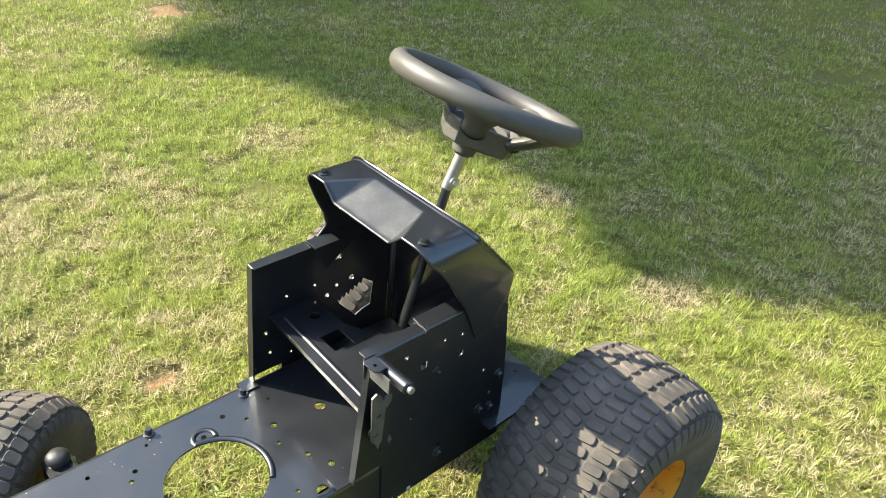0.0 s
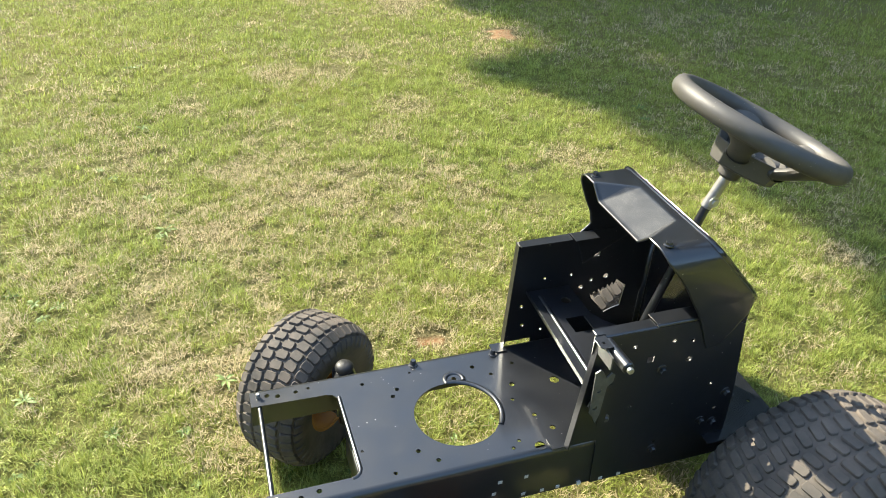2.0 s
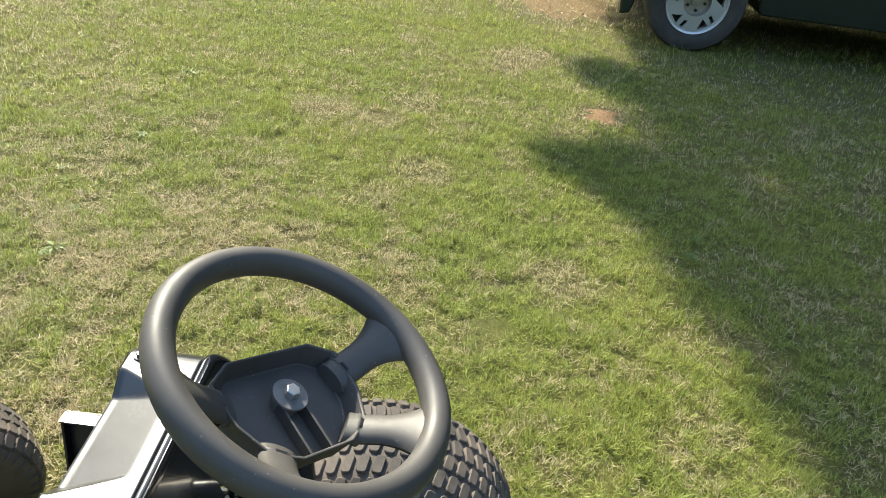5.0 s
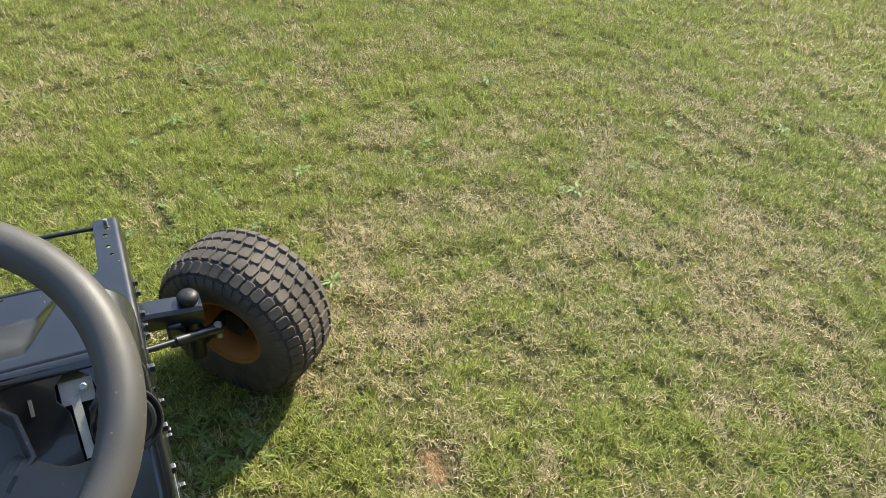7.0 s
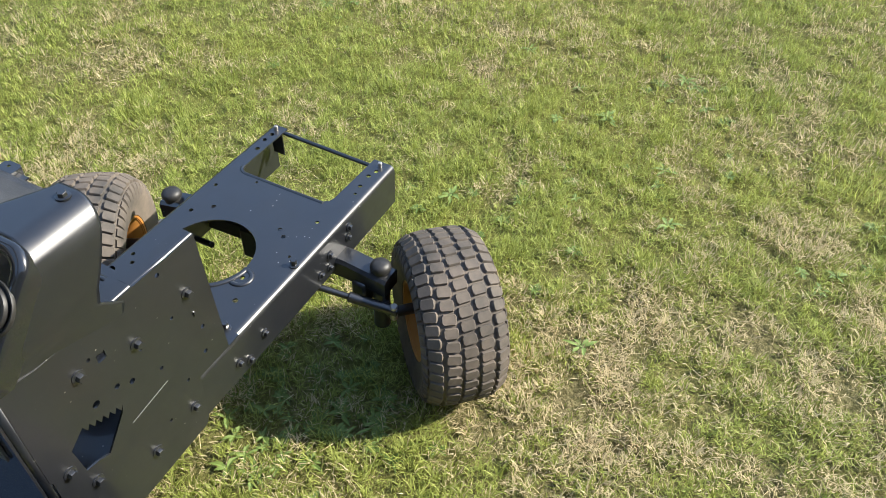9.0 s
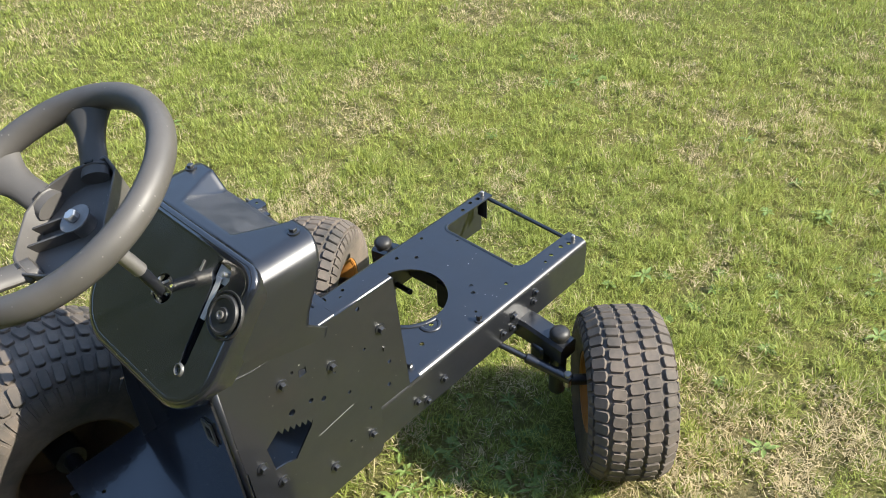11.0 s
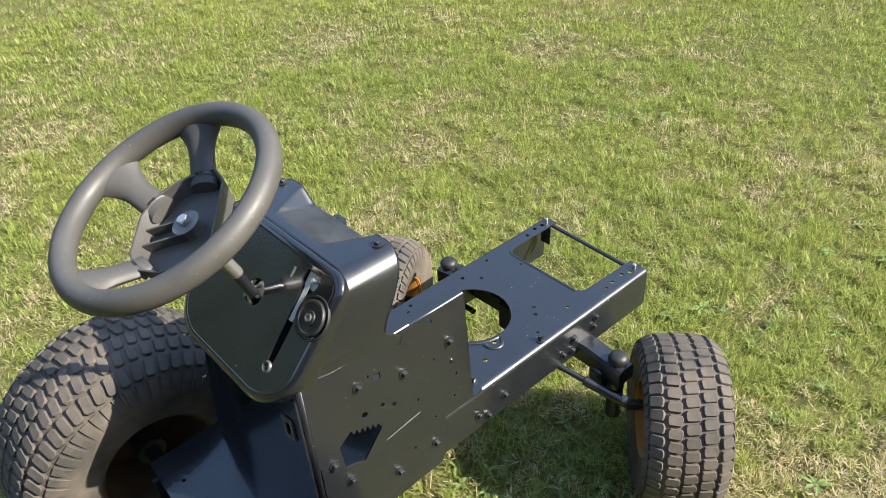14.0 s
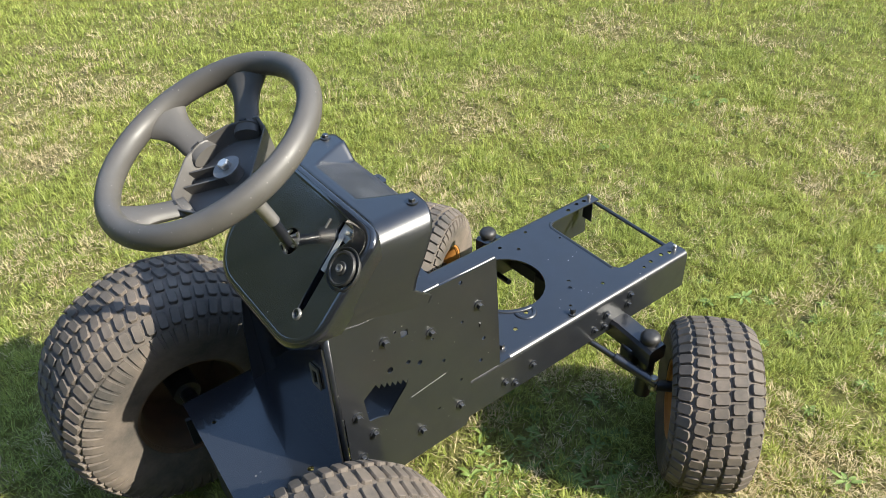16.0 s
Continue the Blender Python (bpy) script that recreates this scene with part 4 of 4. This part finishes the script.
def blades(count_at, seed):
    """Scatters blades: rows of (inner radius, outer radius, blades a square metre, size)."""
    rng = np.random.default_rng(seed)
    px, py, sz = [], [], []
    for r0, r1, dens, size in count_at:
        n = int(dens * math.pi * (r1 * r1 - r0 * r0))
        rr, aa = np.sqrt(rng.uniform(r0 * r0, r1 * r1, n)), rng.uniform(0, 2 * math.pi, n)
        px.append(0.25 + rr * np.cos(aa)), py.append(-0.25 + rr * np.sin(aa)), sz.append(np.full(n, size))
    x, y, sz = np.concatenate(px), np.concatenate(py), np.concatenate(sz)
    keep = in_plot(x, y)
    x, y, sz = x[keep], y[keep], sz[keep]
    dry = dryness(x, y)
    tuft = tufts(x, y)
    keep = rng.random(len(x)) < np.clip(1.12 - 0.95 * np.clip(dry - 0.45, 0, 1) * 1.6, 0.10, 1) * (0.20 + 0.94 * tuft) * np.where(dry > 0.82, 0.25, 1.0) * (1 - 0.92 * holes(x, y))
    x, y, sz, dry, tuft = x[keep], y[keep], sz[keep], dry[keep], tuft[keep]
    n = len(x)
    e = 0.006
    yaw = np.arctan2(tufts(x, y - e) - tufts(x, y + e), tufts(x - e, y) - tufts(x + e, y)) + rng.normal(0, 1.0, n)
    base_z = 0.012 * tuft
    tall = (0.010 + 0.014 * rng.random(n) ** 1.2) * (0.44 + 0.92 * tuft) * (1.15 - 0.40 * dry) * (0.85 + 0.15 * sz)
    lean = np.clip(rng.normal(0.68, 0.38, n) + 0.5 * dry, 0.05, 1.45)
    wide = (0.0006 + 0.0008 * rng.random(n)) * sz
    c, s = np.cos(yaw), np.sin(yaw)
    # half way up, then the tip that bends over further
    l1, l2 = tall * 0.60 / np.maximum(np.cos(lean * 0.6), 0.35), tall * 0.60
    mx, mz = l1 * np.sin(lean * 0.6), l1 * np.cos(lean * 0.6)
    tx, tz = mx + l2 * np.sin(np.minimum(lean * 1.15, 1.5)), mz + l2 * np.cos(np.minimum(lean * 1.15, 1.5))
    v = np.zeros((n, 5, 3), np.float32)
    for k, (out, side, up) in enumerate(((0, -1, -0.002), (0, 1, -0.002), (mx, 0.8, mz), (mx, -0.8, mz), (tx, 0, tz))):
        v[:, k, 0] = x + c * out - s * side * wide
        v[:, k, 1] = y + s * out + c * side * wide
        v[:, k, 2] = up + base_z
    me = bpy.data.meshes.new("grass")
    base = np.arange(n, dtype=np.int32)[:, None] * 5
    loops = np.concatenate([base + [0, 1, 2, 3], base + [3, 2, 4]], 1).astype(np.int32).ravel()
    me.vertices.add(n * 5)
    me.vertices.foreach_set("co", v.ravel())
    me.loops.add(n * 7)
    me.loops.foreach_set("vertex_index", loops)
    me.polygons.add(n * 2)
    starts = (np.arange(n)[:, None] * 7 + [0, 4]).ravel().astype(np.int32)
    me.polygons.foreach_set("loop_start", starts)
    me.update(calc_edges=True)
    at = me.attributes.new("dry", "FLOAT", "POINT")
    at.data.foreach_set("value", np.repeat(dry, 5).astype(np.float32))
    me.materials.append(M_BLADE)
    return me


def thatch(count_at, seed):
    """The fine mat under the standing blades: short clippings and stems lying every way."""
    rng = np.random.default_rng(seed)
    px, py, sz = [], [], []
    for r0, r1, dens, size in count_at:
        n = int(dens * math.pi * (r1 * r1 - r0 * r0))
        rr, aa = np.sqrt(rng.uniform(r0 * r0, r1 * r1, n)), rng.uniform(0, 2 * math.pi, n)
        px.append(0.3 + rr * np.cos(aa)), py.append(-0.35 + rr * np.sin(aa)), sz.append(np.full(n, size))
    x, y, sz = np.concatenate(px), np.concatenate(py), np.concatenate(sz)
    dry = dryness(x, y)
    keep = (rng.random(len(x)) < np.where(dry > 0.82, 0.08, 1.0) * (1 - 0.9 * holes(x, y)) * (0.20 + 1.1 * tufts(x, y))) & in_plot(x, y)
    x, y, sz, dry = x[keep], y[keep], sz[keep], dry[keep]
    n = len(x)
    yaw, up = rng.uniform(0, 2 * math.pi, n), np.abs(rng.normal(0.22, 0.25, n))
    ln, wd = (0.010 + 0.020 * rng.random(n)) * (0.7 + 0.3 * sz), (0.0006 + 0.0008 * rng.random(n)) * sz
    z = 0.001 + 0.007 * rng.random(n) ** 1.5 * (1.2 - dry) + 0.012 * tufts(x, y)
    c, s = np.cos(yaw), np.sin(yaw)
    v = np.zeros((n, 3, 3), np.float32)
    for k, (out, side) in enumerate(((0, -1), (0, 1), (1, 0))):
        v[:, k, 0] = x + c * out * ln * np.cos(up) - s * side * wd
        v[:, k, 1] = y + s * out * ln * np.cos(up) + c * side * wd
        v[:, k, 2] = z + out * ln * np.sin(up)
    me = bpy.data.meshes.new("grass_thatch")
    me.vertices.add(n * 3)
    me.vertices.foreach_set("co", v.ravel())
    me.loops.add(n * 3)
    me.loops.foreach_set("vertex_index", np.arange(n * 3, dtype=np.int32))
    me.polygons.add(n)
    me.polygons.foreach_set("loop_start", np.arange(n, dtype=np.int32) * 3)
    me.update(calc_edges=True)
    at = me.attributes.new("dry", "FLOAT", "POINT")
    at.data.foreach_set("value", np.repeat(np.clip(dry + 0.04, 0, 1), 3).astype(np.float32))
    me.materials.append(M_BLADE)
    return me


bm = bmesh.new()
coarse = [-400, -100, -40, -15, -8] + list(np.linspace(-5.6, 5.6, 181)) + [8, 15, 40, 100, 400]
gv = [[bm.verts.new((a, b, 0)) for b in coarse] for a in coarse]
for i in range(len(coarse) - 1):
    for j in range(len(coarse) - 1):
        bm.faces.new((gv[i][j], gv[i + 1][j], gv[i + 1][j + 1], gv[i][j + 1])).smooth = True
ground = part("ground", bm, M_TURF)
tagged(ground, "level sunlit lawn soil under thin patchy grass", "ground", kind="structure")
gx = np.zeros(len(ground.data.vertices) * 3, np.float32)
ground.data.vertices.foreach_get("co", gx)
gx = gx.reshape(-1, 3)
at = ground.data.attributes.new("dry", "FLOAT", "POINT")
at.data.foreach_set("value", dryness(gx[:, 0].astype(float), gx[:, 1].astype(float)).astype(np.float32))
lawn = new("grass", blades(((0, 1.6, 30000, 1.0), (1.6, 2.7, 22500, 1.08), (2.7, 4.3, 11000, 1.45), (4.3, 8.0, 2800, 2.5)), 11))
tagged(new("grass_thatch", thatch(((0, 1.6, 30000, 1.0), (1.6, 2.7, 14000, 1.35), (2.7, 4.6, 5000, 2.2)), 12)), "matted grass clippings and fine stems under the blades", "grass", kind="stuff")
tagged(lawn, "short mown grass, green and straw-coloured, in the sun", "grass", kind="stuff")


# ---- weeds ----
def weed_mesh(name, seed, leaves, length):
    """A low rosette: toothed leaves that arch out of one crown."""
    rng, bm = random.Random(seed), bmesh.new()
    crown_ = bm.verts.new((0, 0, 0.006))
    for k in range(leaves):
        turn = Matrix.Rotation(2 * math.pi * k / leaves + rng.uniform(-0.4, 0.4), 4, "Z")
        ln, wd, rise, curl = length * rng.uniform(0.6, 1.15), length * rng.uniform(0.13, 0.22), rng.uniform(0.30, 0.65), rng.uniform(-0.35, 0.35)
        rows = []
        for i in range(9):
            f = i / 8
            w = wd * max(0.05, math.sin(math.pi * min(0.98, 0.10 + 0.88 * f ** 1.25))) * (1.0 if i % 2 else 0.72)
            x, z = ln * (0.04 + 0.96 * f), 0.006 + ln * rise * f * (1.05 - 0.85 * f)
            rows.append([crown_] * 3 if i == 0 else [bm.verts.new(turn @ Vector((x, q * w + curl * x * f, z + abs(q) * w * 0.40))) for q in (-1, 0, 1)])
        for j in (0, 1):
            bm.faces.new((crown_, rows[1][j], rows[1][j + 1])).smooth = True
        for p, q in zip(rows[1:], rows[2:]):
            for j in (0, 1):
                bm.faces.new((p[j], p[j + 1], q[j + 1], q[j])).smooth = True
    me = bpy.data.meshes.new(name)
    bm.to_mesh(me)
    bm.free()
    me.materials.append(M_WEED)
    return me


wr = random.Random(8)
rosettes = [weed_mesh("weed", 40 + k, n, ln) for k, (n, ln) in enumerate(((7, 0.050), (9, 0.040), (6, 0.060), (11, 0.034), (8, 0.046)))]
# single plants: x, y, size
plants = ((1.05, -1.41, 1.25), (1.07, -1.38, 0.9), (0.92, -0.60, 1.0), (1.28, -1.93, 0.9), (1.17, -3.06, 1.5), (-1.17, -2.03, 1.3), (-0.07, -1.77, 0.7), (1.12, -2.30, 1.0), (1.96, -0.69, 1.3), (2.00, -0.62, 1.1), (2.13, -0.52, 1.2),
          (2.07, -0.46, 1.0), (1.81, -0.36, 1.1), (1.70, -0.76, 1.0), (1.56, -0.59, 0.9), (1.64, -1.19, 1.0), (1.67, -1.14, 0.9), (1.75, -1.46, 1.1), (1.40, -1.00, 1.0), (1.43, -1.08, 1.1), (1.36, -1.05, 0.8), (1.20, -0.48, 1.0),
          (1.24, -0.11, 1.1), (1.28, -0.16, 0.9), (2.38, -1.41, 1.2), (2.06, 0.00, 1.0), (1.03, -0.44, 0.8), (1.41, -0.66, 1.0), (2.14, 0.64, 1.2), (2.05, 0.70, 1.3), (1.98, 0.78, 1.1), (1.54, 0.69, 1.0), (1.79, -0.37, 1.0),
          (1.15, -0.06, 1.0), (1.31, -0.28, 0.9), (1.63, -0.59, 1.1), (1.72, -0.23, 1.0), (0.86, 1.68, 1.3), (-1.15, -0.42, 1.2), (-1.10, -0.36, 1.0), (-1.22, -0.40, 0.9), (-1.13, -1.90, 1.2))
for k, (x, y, size) in enumerate(plants):
    ob = new("broadleaf_weed", rosettes[k % 5])
    ob.matrix_basis = pose(x, y, 0.010, 0, 0, wr.uniform(0, 360)) @ Matrix.Scale(size * 0.64, 4)
    tagged(ob, "green broad-leaved weed rosette growing in the mown lawn", "weed", "weeds in the lawn")
# close growth of small-leaved weeds: x, y, plants, spread
bm = bmesh.new()
for cx, cy, n, spread in ((2.04, 0.70, 20, 0.16), (0.50, -0.22, 24, 0.07), (0.58, -0.10, 26, 0.10), (0.46, -0.02, 18, 0.08), (0.40, -0.16, 14, 0.06), (1.50, -0.38, 8, 0.10), (2.05, -0.60, 12, 0.14), (0.9, 2.6, 12, 0.4), (2.4, -1.4, 12, 0.3),
                          (1.9, -2.2, 14, 0.4), (0.6, -3.2, 9, 0.5), (1.3, -0.3, 16, 0.25)):
    for k in range(n):
        src = rosettes[wr.randrange(5)]
        first = len(bm.verts)
        bm.from_mesh(src)
        bm.verts.ensure_lookup_table()
        bmesh.ops.transform(bm, matrix=pose(cx + wr.gauss(0, spread), cy + wr.gauss(0, spread), 0.003, 0, 0, wr.uniform(0, 360)) @ Matrix.Scale(wr.uniform(0.35, 0.65), 4), verts=bm.verts[first:])
tagged(part("small_weeds", bm, M_WEED), "close low growth of small green weeds under and beside the tractor", "weeds", kind="stuff")
# pale litter and dry stalks on the worn ground beside the car
bm = bmesh.new()
for k in range(50):
    m = pose(wr.gauss(-0.95, 0.25), wr.gauss(-5.25, 0.22), 0.012 + 0.01 * wr.random(), wr.uniform(-30, 30), wr.uniform(-30, 30), wr.uniform(0, 360))
    box(bm, -0.5 * wr.uniform(0.01, 0.04), 0.012, -0.006, 0.006, -0.001, 0.001, m)
for k in range(70):
    x, y, a = wr.uniform(-0.8, 2.4), wr.uniform(-2.8, 1.4), wr.uniform(0, math.pi)
    rod(bm, (x, y, 0.010), (x + 0.05 * math.cos(a), y + 0.05 * math.sin(a), 0.018 + 0.006 * wr.random()), 0.0010, 0.0006, 5)
tagged(part("dry_litter", bm, M_STONE), "pale dry stalks and leaf litter lying on the lawn", "litter", kind="stuff")

# ---- tree whose crown shades the lawn ----
tree = tagged(empty("tree", pose(1.2, -13.5, 0)), "tall leafy tree shading part of the lawn", "tree")
LIFT_TO = 9.0 / SD.z
# clusters of the crown, named by where their shade falls: x, y, radius
lobes = [(-1.20, -3.93, 0.36), (-1.68, -3.58, 0.58), (-1.76, -3.02, 0.74), (-0.80, -2.62, 0.24), (-1.22, -2.52, 0.48), (-1.46, -2.12, 0.54), (-1.92, -1.86, 0.70), (-1.36, -1.63, 0.32), (-1.77, -1.30, 0.64),
         (-1.78, -0.80, 0.58), (-1.70, -0.45, 0.50), (-1.28, -0.22, 0.24), (-1.48, -0.02, 0.26), (-1.92, 0.32, 0.46), (-2.10, 0.72, 0.56), (-1.75, -4.6, 0.5), (-2.0, -5.3, 0.8)]
lobes += [(-2.75 + 0.12 * math.sin(k * 2.1), -5.6 + 0.85 * k, 0.92) for k in range(8)]
lobes += [(-4.1 - 1.5 * q + 0.3 * math.sin(k * 1.7 + q), -5.9 + 1.25 * k, 1.2) for q in range(2) for k in range(6)]
rng = np.random.default_rng(21)
lv = []
limb_ends = []
for gx_, gy_, r in lobes:
    c = np.array(Vector((gx_, gy_, 0)) + SD * (LIFT_TO + rng.uniform(-1.2, 1.6)))
    limb_ends.append(Vector(c))
    n = int(1150 * r * r) + 120
    d = rng.normal(0, 1, (n, 3))
    d *= (rng.random(n) ** 0.42 * r / np.linalg.norm(d, axis=1))[:, None]
    p = c + d * np.array((1, 1, 0.35))
    a, b = rng.normal(0, 1, (n, 3)), rng.normal(0, 1, (n, 3))
    a /= np.linalg.norm(a, axis=1)[:, None]
    b -= a * np.sum(a * b, axis=1)[:, None]
    b /= np.linalg.norm(b, axis=1)[:, None]
    sz = rng.uniform(0.055, 0.115, n)[:, None]
    lv.append(np.stack([p - a * sz, p + b * sz * 0.5, p + a * sz, p - b * sz * 0.5], 1).reshape(-1, 3))
lv = np.concatenate(lv)
lf = np.arange(len(lv)).reshape(-1, 4).tolist()
me = bpy.data.meshes.new("crown")
me.from_pydata(lv.tolist(), [], lf)
me.materials.append(M_LEAF)
crown = new("crown", me)
crown.parent = tree
crown.matrix_parent_inverse = tree.matrix_basis.inverted()
bm = bmesh.new()
pts = [Vector((0, 0, -0.1)), Vector((0.05, 0.0, 1.5)), Vector((-0.1, 0.1, 3.5)), Vector((-0.2, 0.3, 6.0)), Vector((-0.5, 0.6, 8.5))]
rad = (0.34, 0.24, 0.20, 0.15, 0.07)
sweep(bm, [(math.cos(a), math.sin(a), 0) for a in np.linspace(0, 2 * math.pi, 14, endpoint=False)], [Matrix.Translation(p) @ Matrix.Scale(r, 4) for p, r in zip(pts, rad)])
part("trunk", bm, M_BARK, tree)
for c in limb_ends:
    bm = bmesh.new()
    rod(bm, pts[3] + Vector((0, 0, rng.uniform(-1.5, 1.5))), Vector(c) - Vector((1.2, -13.5, 0)), 0.055, 0.012, 8)
    part("limb", bm, M_BARK, tree)

# ---- unseen dark green backdrop, added to close the yard and darken reflections ----
bm = bmesh.new()
rows = []
for i in range(160):
    a = 2 * math.pi * i / 160
    p = Vector((math.cos(a), math.sin(a), 0)) * 27
    tall = max(0.0, 1 - abs(math.degrees(a) - 222) / 52) ** 0.5   # raised in this sector so the black plates mirror dark, not sky
    top = 11.0 + 20.0 * tall + (2.4 + 2.0 * tall) * noise.noise(p * 0.22) + 1.4 * noise.noise(p * 0.7)
    col = []
    for k in range(15):
        f = k / 14
        q = p * (1 + 0.10 * f * f + 0.05 * noise.noise(Vector((p.x * 0.5, p.y * 0.5, f * 5))))
        col.append(bm.verts.new((q.x, q.y, -0.05 + top * f)))
    rows.append(col)
for i in range(160):
    for k in range(14):
        bm.faces.new((rows[i][k], rows[(i + 1) % 160][k], rows[(i + 1) % 160][k + 1], rows[i][k + 1])).smooth = True
tagged(part("backdrop", bm, M_BACKDROP), "unseen dark green backdrop round the yard, added to darken reflections", "hedge", kind="structure")

# ---- parked car ----
car = tagged(empty("car", pose(-1.71, -4.86, 0)), "dark parked car with silver alloy wheels on grass", "car")


def car_wheel(x, y, turn):
    ob = empty("car_wheel", pose(x, y, 0.331, 0, 50, turn), car)
    bm = bmesh.new()
    lathe(bm, [(-0.09, 0.215), (-0.105, 0.24), (-0.11, 0.285), (-0.10, 0.318), (-0.075, 0.334), (0.075, 0.334), (0.10, 0.318), (0.11, 0.285), (0.105, 0.24), (0.09, 0.215)], 72)
    part("tyre", bm, M_CARTYRE, ob, "dark road tyre")
    bm = bmesh.new()
    holes = []
    for k in range(5):
        a = 2 * math.pi * k / 5
        holes.append([(math.cos(a + d) * r, math.sin(a + d) * r) for r, d in ((0.122, 0.02), (0.180, -0.30), (0.186, 0.10))])
        holes.append([(math.cos(a + d) * r, math.sin(a + d) * r) for r, d in ((0.135, 0.30), (0.184, 0.24), (0.182, 0.38), (0.135, 0.47))])
    sheet(bm, disc_points(0, 0, 0.208, 64), [*holes, disc_points(0, 0, 0.092, 40)], 0.02, pose(0, 0.088, 0, -90))
    rim = part("wheel_disc", bm, M_ALLOY, ob, "silver alloy disc with slotted openings")
    bm = bmesh.new()
    lathe(bm, [(0.095, 0.200), (0.100, 0.212), (0.085, 0.217), (-0.08, 0.205), (-0.08, 0.195), (0.06, 0.190)], 64)
    part("rim_lip", bm, M_ALLOY, rim)
    bm = bmesh.new()
    lathe(bm, [(0.084, 0.096), (0.090, 0.092), (0.050, 0.084), (0.045, 0.035), (0.058, 0.032), (0.060, 0.001), (0.03, 0.001), (0.03, 0.09)], 40)
    part("hub_well", bm, M_STEEL, rim)
    for k in range(5):
        bm = bmesh.new()
        a = 2 * math.pi * (k + 0.3) / 5
        hexbolt(bm, pose(0.06 * math.cos(a), 0.046, 0.06 * math.sin(a), -90), 0.011, 0.02, False)
        part("wheel_nut", bm, M_BLACK, rim)
    bm = bmesh.new()
    lathe(bm, [(0.0, 0.001), (0.0, 0.19), (0.01, 0.19), (0.01, 0.001)], 32, closed=False)
    part("brake_disc", bm, M_BLACK, ob)
    return ob


car_wheel(0, 0, 0)
car_wheel(-2.6, 0, 0)
car_wheel(0, -1.5, 180)
car_wheel(-2.6, -1.5, 180)
# body: lofted sections with open wheel arches on both sides
bm = bmesh.new()
prof = [(0.58, 0.62), (0.62, 0.80), (0.50, 0.95)]
prof += [(-0.45, 1.00), (-1.0, 1.62), (-3.0, 1.66), (-3.42, 1.05), (-3.46, 0.45), (-3.05, 0.36)]
prof += [(-2.6 + 0.42 * math.cos(a), 0.335 + 0.42 * math.sin(a)) for a in np.linspace(math.pi, 0, 13)]
prof += [(-2.15, 0.30), (-0.45, 0.30)]
prof += [(0.42 * math.cos(a), 0.335 + 0.42 * math.sin(a)) for a in np.linspace(math.pi, 0, 13)]
prof += [(0.43, 0.50), (0.50, 0.56)]
sheet(bm, prof, [], 1.66, Matrix.Translation((0, -1.58, 0)) @ AXZ)
body = part("body", bm, M_CARPAINT, car, "dark glossy body with open wheel arches", bevel=0.03)
for y in (0.078, -1.582):
    bm = bmesh.new()
    sheet(bm, [(-0.62, 1.02), (-1.06, 1.52), (-1.9, 1.55), (-1.9, 1.02)], [], 0.004, Matrix.Translation((0, y, 0)) @ AXZ)
    part("side_window", bm, M_GLASS, body)
    bm = bmesh.new()
    sheet(bm, [(-2.0, 1.02), (-2.0, 1.55), (-2.95, 1.56), (-3.2, 1.08)], [], 0.004, Matrix.Translation((0, y, 0)) @ AXZ)
    part("side_window", bm, M_GLASS, body)
# flap hanging ahead of the wheel
bm = bmesh.new()
sheet(bm, [(0.56, 0.64), (0.39, 0.64), (0.41, 0.39), (0.425, 0.26), (0.440, 0.205), (0.505, 0.188), (0.515, 0.28), (0.525, 0.39)], [], 0.10, Matrix.Translation((0, 0.0, 0)) @ AXZ)
part("mud_flap", bm, M_CARPAINT, car, "dark curved valance beside the wheel", bevel=0.012)
